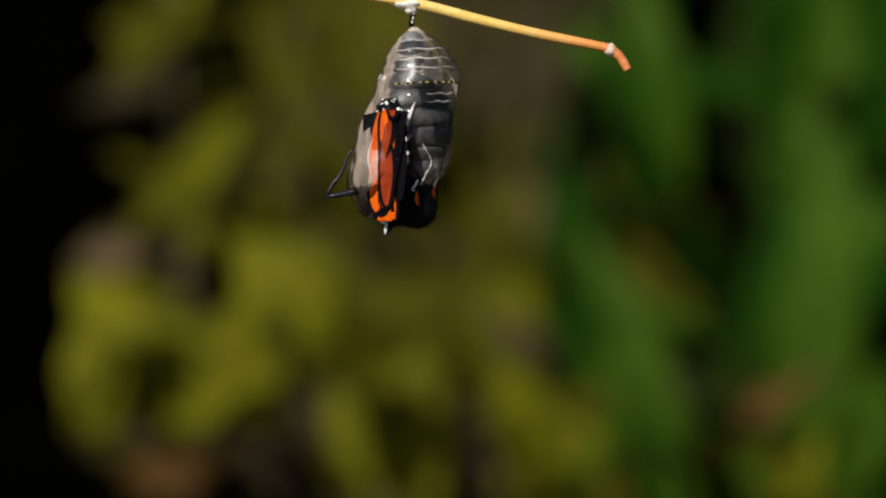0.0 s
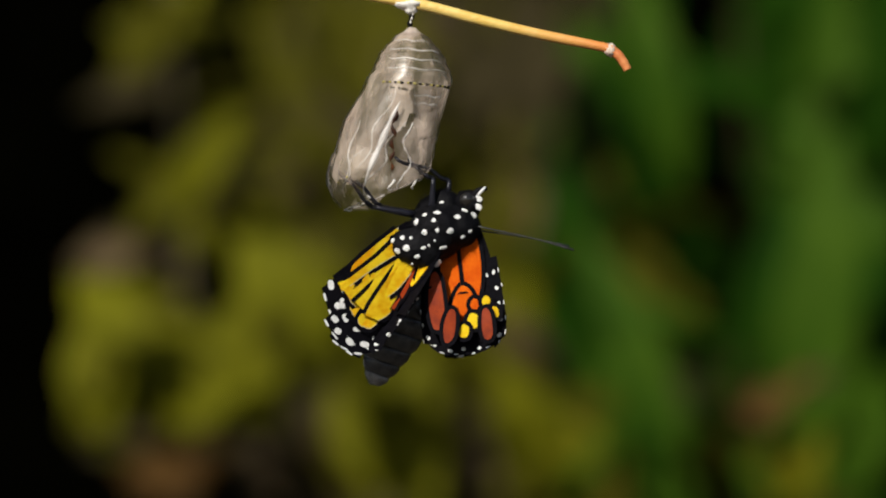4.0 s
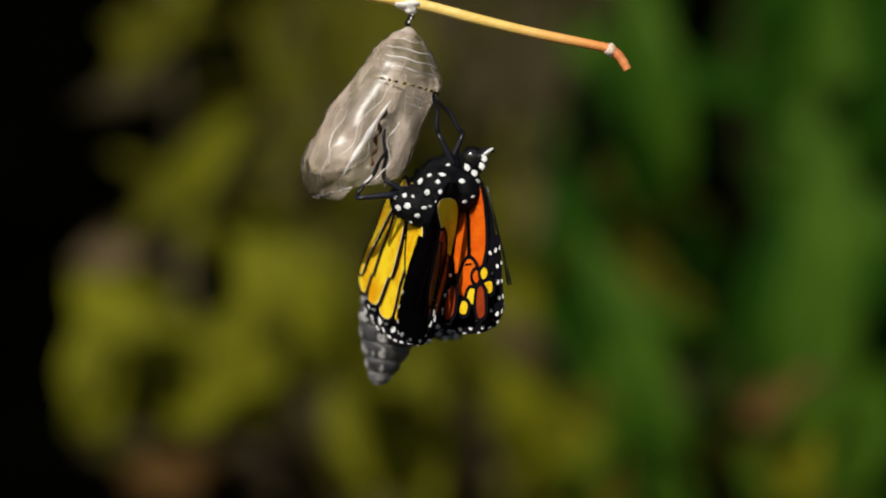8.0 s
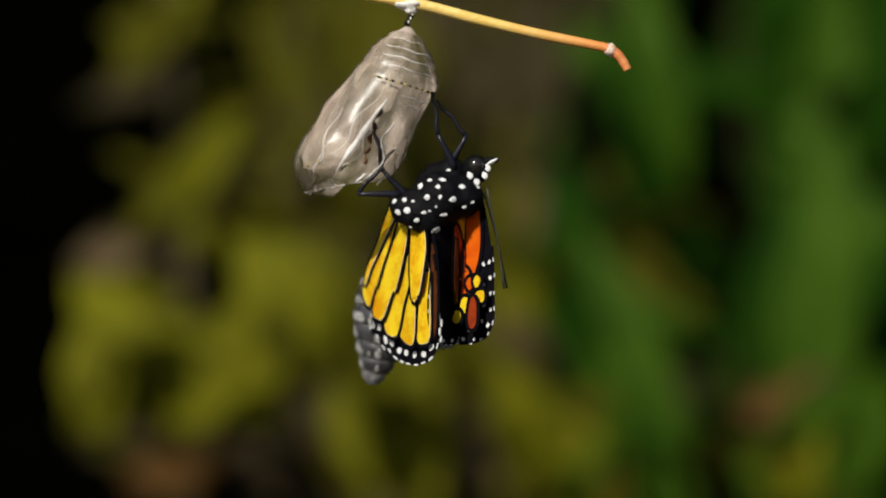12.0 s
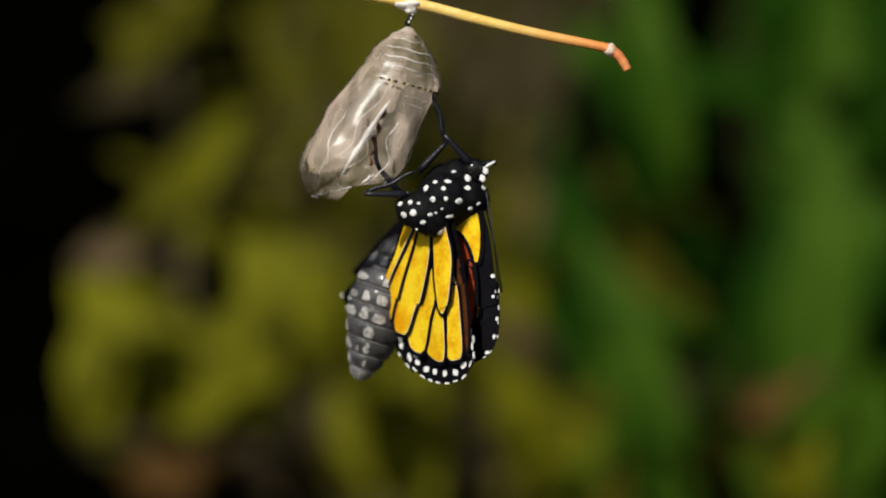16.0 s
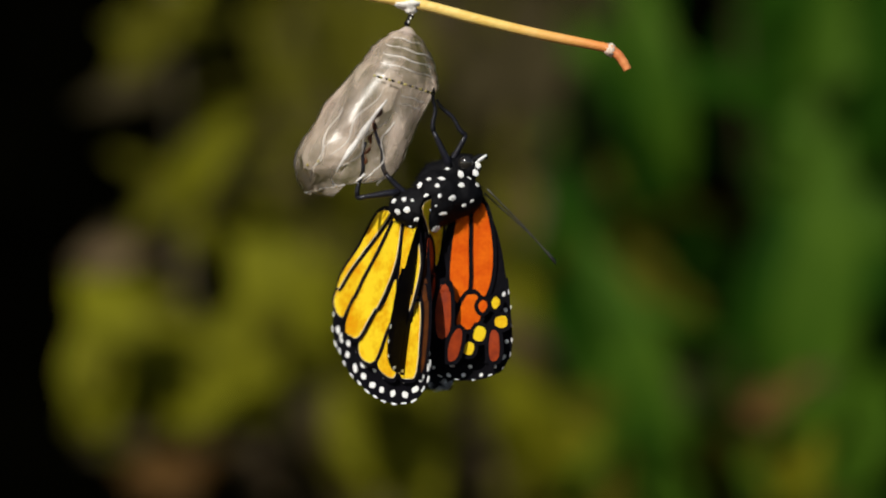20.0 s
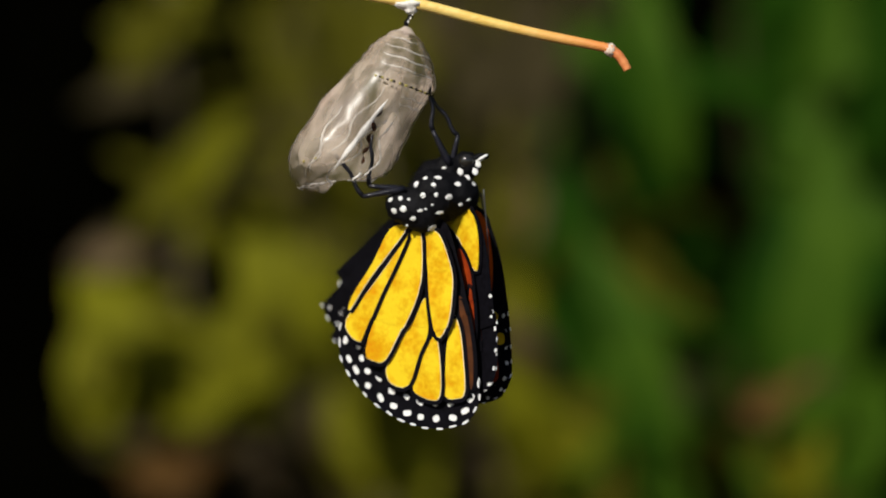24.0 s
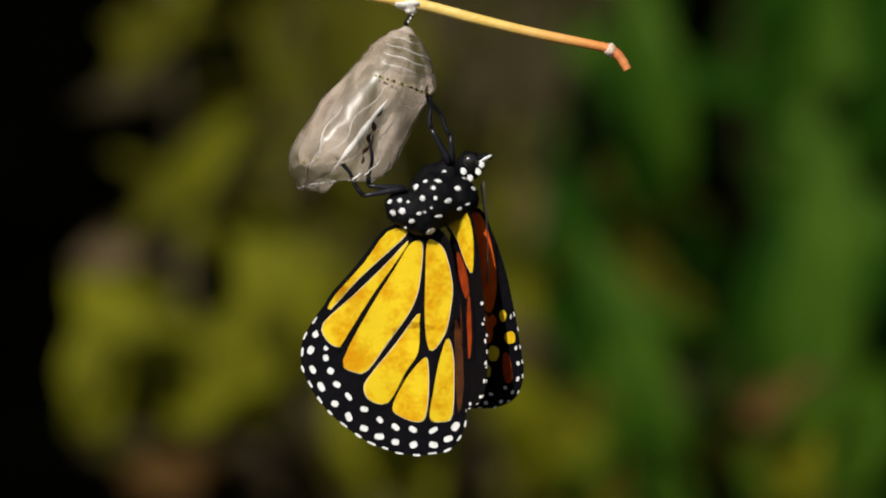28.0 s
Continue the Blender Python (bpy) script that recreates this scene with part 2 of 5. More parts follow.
# ---------------------------------------------------------------- twig
def twig():
    root = tagged(new("twig"), "yellow twig with a reddish broken tip, silk pad under it", "twig")
    root.location = at(728, 8)
    inv = Matrix.Translation(-root.location)
    bm = bmesh.new()
    pts = curve_through([at(-160, -150, 0), at(300, -90, 0), at(560, -28, 0), at(700, 0, 0), at(760, 12), at(850, 36), at(960, 62), at(1040, 78), at(1078, 86)], 6)
    n = len(pts)
    rad = [(10.2 - 2.0 * max(0, (i / n - 0.42) / 0.58) + 0.18 * math.sin(i * 0.7)) * GRID for i in range(n)]
    tube(bm, [inv @ p for p in pts], rad, 12)
    part("twig_stem", bm, TWIG, root)
    bm = bmesh.new()
    lump(bm, (0.85, 0.86, 0.9), tuple(1000 * (inv @ at(1080, 89))), 0.35)
    part("node", bm, NODE, root, "pale scarred node")
    bm = bmesh.new()
    pts = curve_through([at(1078, 86), at(1092, 96), at(1102, 108), at(1111, 124)], 5)
    tube(bm, [inv @ p for p in pts], [(9.6 - 0.12 * i + 0.35 * math.sin(i * 1.3)) * GRID for i in range(len(pts))], 10)
    part("broken_tip", bm, TWIG_END, root, "reddish broken tip of the twig")
    bm = bmesh.new()
    lump(bm, (2.2, 1.1, 0.75), tuple(1000 * (inv @ at(724, 8))), 0.3)
    lump(bm, (0.9, 0.8, 0.7), tuple(1000 * (inv @ at(727, 17))), 0.3)
    part("silk_pad", bm, SILK, root, "white silk pad")
    # the upright stem that carries the twig, beside the view
    bm = bmesh.new()
    low = Vector((at(-160, 0).x - 0.02, 0.01, 0.0))
    pts = curve_through([low, low + Vector((0.004, 0, 0.4)), at(-165, 300, 2), at(-160, -150, 0), at(-150, -600, 0)], 6)
    tube(bm, [inv @ p for p in pts], [0.0035 - 0.00006 * i for i in range(len(pts))], 10)
    part("main_stem", bm, BARK, root)


# ---------------------------------------------------------------- chrysalis shell
SHELL_LONG = 342 * GRID * 1000


def shell_radius(s):
    """Half width of the shell in mm, s from 0 at the stalk to 1 at the open end."""
    keys = ((0, 0.4), (0.05, 2.3), (0.14, 4.4), (0.22, 5.4), (0.29, 6.0), (0.31, 5.9), (0.43, 6.3), (0.57, 6.7), (0.71, 7.0), (0.8, 6.9), (0.88, 6.3), (0.95, 5.1), (1.0, 3.4))
    for (a, ra), (b, rb) in zip(keys, keys[1:]):
        if s <= b:
            k = (s - a) / (b - a)
            return ra + (rb - ra) * k
    return keys[-1][1]


def shell_point(s, a, out=0.0):
    r = shell_radius(s) + out
    if s < 0.3:
        r += 0.10 * math.cos(s * 2 * math.pi / 0.052)
    r += 0.28 * noise.noise((math.cos(a) * 1.3, math.sin(a) * 1.3, s * 5)) * min(1, s * 4)
    r += 0.16 * noise.noise((math.cos(a) * 5, math.sin(a) * 5, s * 11)) * max(0, s - 0.3)
    # sharp crinkles of the dry skin towards the free end
    dry = min(1.0, max(0.0, (s - 0.42) * 2.2))
    r += dry * (0.55 * (0.5 - abs(noise.noise((math.cos(a) * 2.6 + 5, math.sin(a) * 2.6, s * 6))) * 2) + 0.22 * (0.5 - abs(noise.noise((math.cos(a) * 5 + 2, math.sin(a) * 5, s * 14))) * 2))
    lean = 0.3 + 0.5 * math.sin(math.pi * min(1, s / 0.5)) - 4.2 * max(0, (s - 0.25) / 0.75) ** 0.8
    end = 1 - 0.13 * max(0, (s - 0.55) / 0.45) * (1 + math.cos(a)) * 0.5 - 0.03 * max(0, (s - 0.55) / 0.45)
    return Vector((r * math.cos(a) + lean, 0.86 * r * math.sin(a), -2.3 - s * SHELL_LONG * end)) * 0.001


def film_out(a, s):
    """How far the outer film stands off the skin, mm: most at the front."""
    return 0.15 + 1.15 * max(0.0, -math.sin(a)) ** 1.4 * min(1.0, s * 7)


def chrysalis():
    root = tagged(new("chrysalis_shell"), "translucent papery chrysalis shell hanging by a black stalk", "chrysalis")
    bm = bmesh.new()
    na, ns = 84, 84
    # the seam opens at the side towards the butterfly, from below the ridge to the free end
    ring = [[None] * na for _ in range(ns + 1)]
    for j in range(ns + 1):
        for i in range(na):
            ring[j][i] = bm.verts.new(shell_point(j / ns, 2 * math.pi * i / na))
    for j in range(ns):
        s = j / ns
        for i in range(na):
            a = math.degrees(2 * math.pi * (i + 0.5) / na)
            gap = max(0, (s - 0.45) / 0.55)
            d = (a - 290 + 180) % 360 - 180
            if gap > 0 and abs(d + 6 * math.sin(s * 23)) < 3 + 27 * gap ** 1.2:
                continue
            bm.faces.new((ring[j][i], ring[j][(i + 1) % na], ring[j + 1][(i + 1) % na], ring[j + 1][i]))
    c = bm.verts.new(shell_point(1.0, 0) * 0 + Vector((-0.0035, 0, -0.0023 - SHELL_LONG * 0.00096)))
    for i in range(na):
        a = math.degrees(2 * math.pi * (i + 0.5) / na)
        if 60 < a < 262:
            bm.faces.new((ring[ns][i], ring[ns][(i + 1) % na], c))
    part("skin", bm, SHELL, root)
    # ridge of gold and black beads round the front
    for name, mat, off in (("gold_ridge", GOLD, 0), ("black_ridge", BODY, 1)):
        bm = bmesh.new()
        for k in range(off, 22, 2):
            a = radians(246 + k * 4.6 + 1.2 * math.sin(k * 2.3))
            lump(bm, (0.24 + 0.05 * math.sin(k * 1.7), 0.14, 0.17 + 0.04 * math.sin(k * 3.1)), tuple(1000 * shell_point(0.302, a, film_out(a, 0.302))), 0.2, 8, 6)
        part(name, bm, mat, root, "row of " + ("gold" if mat is GOLD else "black") + " beads")
    # raised pale welts where wings and legs were cast
    for k, (a0, a1, s0, s1) in enumerate(((262, 252, 0.34, 0.8), (228, 236, 0.5, 0.92), (246, 226, 0.66, 0.95))):
        bm = bmesh.new()
        pts = [shell_point(s0 + (s1 - s0) * t / 12, radians(a0 + (a1 - a0) * t / 12 + 4 * math.sin(t * 0.9 + k))) for t in range(13)]
        tube(bm, pts, [0.00011 * math.sin(math.pi * (t + 0.8) / 13.6) + 0.00003 for t in range(13)], 6)
        part("welt", bm, FILM, root)
    # the clear outer film over the wing cases
    bm = bmesh.new()
    rows = []
    for j in range(41):
        q = 0.03 + 0.96 * j / 40
        rows.append([bm.verts.new(shell_point(q, radians(186 + 168 * i / 28), film_out(radians(186 + 168 * i / 28), q) + 0.2 * noise.noise((i * 0.3, j * 0.2, 7.0)))) for i in range(29)])
    for j in range(40):
        for i in range(28):
            if j < 17 or abs(i - 17) > 1 + 4.5 * (j - 17) / 23:
                bm.faces.new((rows[j][i], rows[j][i + 1], rows[j + 1][i + 1], rows[j + 1][i]))
    part("clear_film", bm, CLEAR, root, "clear glossy outer film")
    # a pale tube that paints the glare streak along the fold where the two wing cases meet, and the dark lip of the
    # slit beside it
    bm = bmesh.new()
    pts = [shell_point(0.40 + 0.50 * t / 16, radians(274 - 10 * t / 16), 1.4) for t in range(17)]
    tube(bm, pts, [0.00045 * (math.sin(math.pi * (t + 0.6) / 17.2) ** 0.9) * (1 + 0.2 * math.sin(t * 1.3)) for t in range(17)], 10)
    part("fold_glare", bm, FILM, root, "pale fold with its glare streak put in as a tube")
    bm = bmesh.new()
    pts = [shell_point(0.44 + 0.36 * t / 24, radians(273 + 17 * t / 24 + 2 * math.sin(t * 0.9)), 0.1) for t in range(25)]
    tube(bm, pts, [0.0004 * (0.15 + abs(math.sin(t * 0.62)) ** 2) * (1 - t / 50) for t in range(25)], 7)
    part("slit_lip", bm, BROWN, root, "dark ragged lip of the slit")
    # pale rings of the abdomen's joints
    for s0, a0, a1 in ((0.075, 225, 320), (0.125, 232, 330), (0.175, 238, 322), (0.225, 240, 325), (0.36, 285, 332), (0.4, 288, 326)):
        bm = bmesh.new()
        pts = [shell_point(s0 + 0.004 * math.sin(k), radians(a0 + (a1 - a0) * k / 14), film_out(radians(a0 + (a1 - a0) * k / 14), s0)) for k in range(15)]
        tube(bm, pts, [0.00009 * math.sin(math.pi * (k + 0.8) / 15.6) + 0.00003 for k in range(15)], 6)
        part("joint_ring", bm, FILM, root)
    # pale thickened edges of the open end and of the slit
    rim = [[shell_point(1.0, radians(60 + 202 * k / 30)) for k in range(31)]]
    for side in (-1, 1):
        rim.append([shell_point(q, radians(290 - 6 * math.sin(q * 23) + side * (3 + 27 * ((q - 0.45) / 0.55) ** 1.2)), 0.03) for q in (0.5 + 0.5 * k / 30 for k in range(31))])
    for k, pts in enumerate(rim):
        bm = bmesh.new()
        tube(bm, pts, [0.00011 + 0.00004 * math.sin(i * 1.9 + k) for i in range(31)], 6)
        part("torn_edge", bm, FILM, root, "pale thickened torn edge")
    # curled strips of torn skin at the free end
    for a0, s0, dx, dz in ((300, 0.88, -0.8, -1.2), (345, 0.9, -0.5, -1.0), (262, 0.95, 0.9, -0.5)):
        bm = bmesh.new()
        p = shell_point(s0, radians(a0)) * 1000
        pts = curve_through([p, p + Vector((dx * 0.4, -0.3, dz * 0.5)), p + Vector((dx, -0.2, dz)), p + Vector((dx * 0.6, 0.2, dz * 1.2))], 5)
        tube(bm, [q * 0.001 for q in pts], [0.00022 - 0.000008 * i for i in range(len(pts))], 6)
        part("torn_strip", bm, FILM, root)
    for a0, s0 in ((236, 0.83), (222, 0.86)):
        bm = bmesh.new()
        lump(bm, (0.2, 0.2, 0.2), tuple(1000 * shell_point(s0, radians(a0), 0.05)), 0.1, 8, 6)
        part("gold_spot", bm, GOLD, root)
    bm = bmesh.new()
    pts = curve_through([(0, 0, 0.5), (0.15, 0, -0.6), (-0.1, 0, -1.6), (0.05, 0, -2.6), (0.1, 0, -3.4)], 5)
    tube(bm, [Vector(p) * 0.001 for p in pts], [0.00034 + 0.00009 * math.sin(i * 1.3) + (0.0003 if i > 15 else 0) for i in range(len(pts))], 10)
    part("stalk", bm, BODY, root, "black stalk of the chrysalis")
    for k in (4, 7, 10):
        bm = bmesh.new()
        lump(bm, (0.16, 0.1, 0.24), tuple(Vector(pts[k]) + Vector((0.12, -0.34, 0))), 0.3, 8, 6)
        part("silk_fleck", bm, SILK, root, "pale fleck of silk")
    return root


# ---------------------------------------------------------------- butterfly
def wing_relief(x, z, seed):
    """Shallow folds of the soft membrane, mm."""
    return 0.0035 * x * x * 0.6 - 0.35 * math.sin(x * 0.5 + seed) * 0.3 + 0.22 * noise.noise((x * 0.25, z * 0.18, seed * 3.3))


def sheet(outline, cuts, y0, y1, seed):
    """A thin slab in the wing's plane (x across, z up, mm), clipped by half planes, bent with the wing."""
    bm = bmesh.new()
    bm.faces.new([bm.verts.new((p[0], 0, p[1])) for p in outline])
    for co, no in cuts:
        bmesh.ops.bisect_plane(bm, geom=bm.verts[:] + bm.edges[:] + bm.faces[:], plane_co=co, plane_no=no, clear_outer=True)
    if not bm.faces:
        bm.free()
        return None
    xs, zs = [v.co.x for v in bm.verts], [v.co.z for v in bm.verts]
    for lo, hi, axis in ((min(xs), max(xs), 0), (min(zs), max(zs), 2)):
        c = math.ceil(lo / 2.0) * 2.0
        while c < hi:
            co, no = Vector((0, 0, 0)), Vector((0, 0, 0))
            co[axis], no[axis] = c, 1
            bmesh.ops.bisect_plane(bm, geom=bm.verts[:] + bm.edges[:] + bm.faces[:], plane_co=co, plane_no=no)
            c += 2.0
    ex = bmesh.ops.extrude_face_region(bm, geom=bm.faces[:])
    top = {g for g in ex["geom"] if isinstance(g, bmesh.types.BMVert)}
    for v in bm.verts:
        v.co.y = (y1 if v in top else y0) + wing_relief(v.co.x, v.co.z, seed)
    for v in bm.verts:
        v.co *= 0.001
    return bm


def absorb(bm, other, mat):
    if other is None:
        return
    me = bpy.data.meshes.new("scratch")
    for f in other.faces:
        f.material_index = mat
    other.to_mesh(me)
    other.free()
    bm.from_mesh(me)
    bpy.data.meshes.remove(me)


def smooth_shape(pts, steps=4):
    """Grid offsets from the wing's root to a smooth outline in mm."""
    return [(p.x * 0.08, -p.y * 0.08) for p in curve_through([(u, v, 0) for u, v in pts], steps, True)]


def grown(shape, by):
    """The closed shape, wider by so many mm all round."""
    pts = [Vector(q) for q in shape]
    n = len(pts)
    turn = sum(a.x * b.y - b.x * a.y for a, b in zip(pts, pts[1:] + pts[:1]))
    out = []
    for i, q in enumerate(pts):
        w = (pts[(i + 1) % n] - pts[i - 1]).normalized()
        out.append(tuple(q + Vector((w.y, -w.x)) * (by if turn > 0 else -by)))
    return out


def inside(p, cuts):
    return all((Vector((p[0], 0, p[1])) - co).dot(no) <= 0 for co, no in cuts)


def spot_ring(outline, i0, i1, inset, step, long, wide, shift=0.0):
    """Spots along the margin between two points of the outline."""
    pts = [Vector((x, z)) for x, z in outline]
    out, run = [], shift
    mid = sum(pts, Vector((0, 0))) / len(pts)
    for a, b in zip(pts[i0:i1], pts[i0 + 1:i1 + 1]):
        seg = (b - a).length
        while run < seg:
            w = (b - a).normalized()
            nrm = Vector((-w.y, w.x))
            p = a.lerp(b, run / seg)
            if nrm.dot(mid - p) < 0:
                nrm = -nrm
            j = random.uniform(-0.15, 0.15)
            out.append((p + nrm * (inset + j), w, 0.92 * long * random.uniform(0.75, 1.15), wide * random.uniform(0.8, 1.1)))
            run += step * random.uniform(0.85, 1.15)
        run -= seg
    return out


def spot_shape(c, w, long, wide):
    nrm = Vector((-w.y, w.x))
    # a rounded oblong, at a slant to the margin
    slant = 0.5 * math.sin(c.x * 3.1 + c.y * 1.7) if wide > 0.2 else 0.0
    w, nrm = w * math.cos(slant) + nrm * math.sin(slant), nrm * math.cos(slant) - w * math.sin(slant)

    def soft(x):
        return math.copysign(abs(x) ** 0.72, x)
    return [tuple(c + w * (soft(math.cos(a)) * long) + nrm * (soft(math.sin(a)) * wide)) for a in (2 * math.pi * k / 12 for k in range(12))]


# lengths of the four legs' upper and lower parts, mm
THIGH_SHIN = ((5.6, 6.2), (5.8, 6.6), (6.0, 8.0), (5.0, 7.2))


class Wing:
    """A wing of rigid pieces: black wedges with a dotted border, and the coloured cells as plates on them. While the wing is
    small its outer pieces are drawn up behind the inner ones and the inner ones behind the thorax, and the whole stands
    edgewise by so much that it looks narrow; in the pupa the outer half lies behind the inner one."""

    def __init__(self, root, name, label, outline, cells, spots, edges, split, full, centre, front, back, seed, squeeze=0.0):
        self.full, self.centre, self.inner, self.squeeze = full, centre, 0.35, squeeze
        self.hub = new(name)
        self.hub.parent = root
        self.hub["label"] = label
        self.pieces = []
        mats = [BLACK, front, back, RUST, WHITE, BROWN, CREAM]
        shape, n = smooth_shape(outline), len(edges) - 1
        marks = [(grown(smooth_shape(pts, 3), 0.1), fm, bk) for pts, (fm, bk) in cells]
        dots = spots(shape)

        def angle(x, z):
            return math.degrees(math.atan2(-x, 1.5 - z))

        def along(a):
            return Vector((-math.sin(radians(a)), 0, -math.cos(radians(a))))

        for k in range(n):
            a0, a1 = edges[k], edges[k + 1]
            mid = (a0 + a1) / 2
            way = along(mid)
            sides = [(Vector((0, 0, 1.5)), Vector((-math.cos(radians(a)), 0, math.sin(radians(a)))) * sign) for a, sign in ((a0, 1), (a1, -1))]
            sides = sides[1:] if k == 0 else sides[:-1] if k == n - 1 else sides
            far = max((Vector((x, 0, z)).dot(way) for c, _, _ in marks for x, z in c if a1 - 1 < angle(x, z) < a0 + 1), default=split) + 0.3
            ends = [split, max(far, split + 0.5)]
            for ring in (0, 1, 2):
                cuts = list(sides)
                if ring < 2:
                    cuts.append((way * ends[ring], way))
                if ring:
                    cuts.append((way * (ends[ring - 1] - (0.8 if ring == 2 else 0.0)), -way))
                lift = 0.006 * ring - 0.01 * k
                bm = bmesh.new()
                absorb(bm, sheet(shape, cuts, lift - 0.02, lift + 0.02, seed), 0)
                for p, w, lo, wi in dots:
                    if ring and inside(p, cuts):
                        c = spot_shape(p, w, lo, wi)
                        absorb(bm, sheet(c, [], lift - 0.09, lift - 0.01, seed), 4)
                        absorb(bm, sheet(c, [], lift + 0.01, lift + 0.09, seed), 4)
                if not bm.faces:
                    bm.free()
                    continue
                low = -1000 * min(v.co.z for v in bm.verts)
                self.pieces.append((part("wing_panel", bm, mats, self.hub, smooth=False), ring, mid, 0.06 * k, low))
        for k, (c, fm, bk) in enumerate(marks):
            mid = angle(*[sum(q[i] for q in c) / len(c) for i in (0, 1)])
            way = along(mid)
            for ring, cuts in ((0, [(way * split, way)]), (1, [(way * (split - 3), -way)])):
                lift = -0.07 - 0.012 * k
                bm = bmesh.new()
                absorb(bm, sheet(grown(c, 0.6), cuts, lift - 0.015, lift + 0.015, seed), 0)
                if fm == 1 and front is YELLOW:
                    # a thin cream line along one side of the cell
                    aside = Vector((math.cos(k * 2.1), 0.3)).normalized() * 0.06
                    core = [(x + aside.x, z + aside.y) for x, z in grown(c, -0.05)]
                    absorb(bm, sheet(c, cuts, lift - 0.05, lift, seed), 6)
                    absorb(bm, sheet(core, cuts, lift - 0.08, lift, seed), fm)
                elif fm:
                    absorb(bm, sheet(c, cuts, lift - 0.07, lift, seed), fm)
                if bk:
                    absorb(bm, sheet(c, cuts, lift, 0.08, seed), bk)
                if not bm.faces:
                    bm.free()
                    continue
                self.pieces.append((part("wing_cell", bm, mats, self.hub, smooth=False), ring, mid, 0.51 + 0.2 * k - 0.1 * ring, -min(z for _, z in c) if ring else min(-min(z for _, z in c), max(split * math.cos(radians(mid)), -0.85 * min(z for _, z in c)))))
        self.span = abs(edges[-1] - edges[0])
        self.wedge = self.span / n

    def spread(self, long, span, packed):
        """Tilt, turn and local poses of the pieces, for a wing that shows long mm and opens span degrees.
        packed: 1 in the pupa, where the halves lie on one another; 0 when the wing hangs free."""
        gone, grown_to = max(0.0, self.full - long), min(1.0, long / self.full)
        tilt = -7 * min(1.0, (1 - grown_to) / 0.5) * (1 - packed)
        tall = min(1.0, grown_to / math.cos(radians(tilt)))
        turn = -math.degrees(math.acos(min(1.0, max(0.2, grown_to * span / self.squeeze)))) * (1 - packed) if self.squeeze else 0.0
        shut = min(1.0, max(0.05, (span - self.wedge) / (self.span - self.wedge)))
        f = shut * packed + (1.0 if self.squeeze else min(1.0, span / self.span)) * (1 - packed)
        out = []
        for ob, ring, mid, height, low in self.pieces:
            fan = (f - 1) * (mid - self.centre)
            a, slide = radians(mid + fan), packed * (gone if ring else gone * self.inner)
            up = (1 - tall) * low * (1 - packed)
            back = 0.4 * min(ring, 1) * packed + (0.25 * min(1.0, up) if ring == 2 else 0.0) - height * min(1.0, gone / 3) * (1 - 0.8 * packed)
            out.append((ob, Matrix.Translation(Vector((math.sin(a) * slide, back, math.cos(a) * slide + up)) * 0.001) @ Matrix.Rotation(radians(fan), 4, "Y")))
        return tilt, turn, out


HIND = [(0, -10), (-55, -2), (-115, 65), (-175, 140), (-206, 190), (-212, 235), (-190, 290), (-140, 345),
        (-75, 385), (-5, 400), (54, 388), (78, 345), (80, 270), (75, 180), (64, 90), (46, 15)]
HIND_1 = [(-58, 6), (-24, 6), (-60, 42), (-110, 88), (-160, 142), (-152, 120), (-100, 62)]
HIND_2 = [(-22, 22), (-60, 62), (-120, 120), (-172, 168), (-166, 196), (-147, 208), (-136, 196), (-90, 122), (-46, 60)]
HIND_3 = [(-18, 28), (2, 28), (-2, 90), (-10, 124), (-26, 156), (-60, 202), (-95, 250), (-118, 252), (-136, 232), (-88, 140), (-44, 70)]
HIND_4 = [(-6, 152), (-4, 166), (-6, 218), (-28, 252), (-58, 306), (-90, 302), (-100, 280), (-88, 258), (-44, 204)]
HIND_5 = [(5, 230), (12, 238), (13, 285), (7, 332), (-10, 340), (-44, 326), (-47, 308), (-24, 264)]
HIND_6 = [(12, 26), (26, 24), (42, 42), (55, 98), (52, 140), (42, 185), (20, 215), (11, 195), (8, 150), (9, 95)]
HIND_7 = [(46, 196), (54, 210), (58, 250), (55, 328), (38, 340), (17, 334), (23, 290), (32, 240)]
HIND_8 = [(61, 160), (71, 200), (75, 270), (67, 325), (62, 250)]
FORE = [(0, -8), (30, 0), (60, 60), (78, 140), (88, 220), (92, 290), (70, 335), (20, 352), (-40, 345), (-65, 300), (-60, 200), (-40, 100), (-20, 20)]
FORE_1 = [(12, 2), (35, 15), (50, 80), (50, 140), (35, 180), (18, 160), (15, 80)]
FORE_2 = [(-8, 20), (5, 15), (8, 90), (10, 160), (-5, 190), (-20, 150), (-18, 80)]
FORE_3 = [(15, 180), (30, 190), (35, 215), (22, 240), (-5, 238), (0, 205)]
FORE_4 = [(38, 186), (45, 194), (38, 206), (31, 196)]
FORE_5 = [(60, 178), (67, 186), (60, 198), (54, 188)]
FORE_6 = [(62, 222), (78, 218), (80, 234), (64, 236)]
FORE_7 = [(30, 242), (44, 248), (38, 266), (24, 262)]
FORE_8 = [(14, 275), (24, 280), (20, 295), (8, 292)]
FORE_9 = [(56, 255), (66, 262), (68, 300), (56, 306), (52, 280)]
FORE_10 = [(-34, 165), (-22, 180), (-20, 250), (-38, 262), (-44, 215)]
FORE_11 = [(-6, 255), (2, 262), (-4, 300), (-18, 310), (-18, 280)]

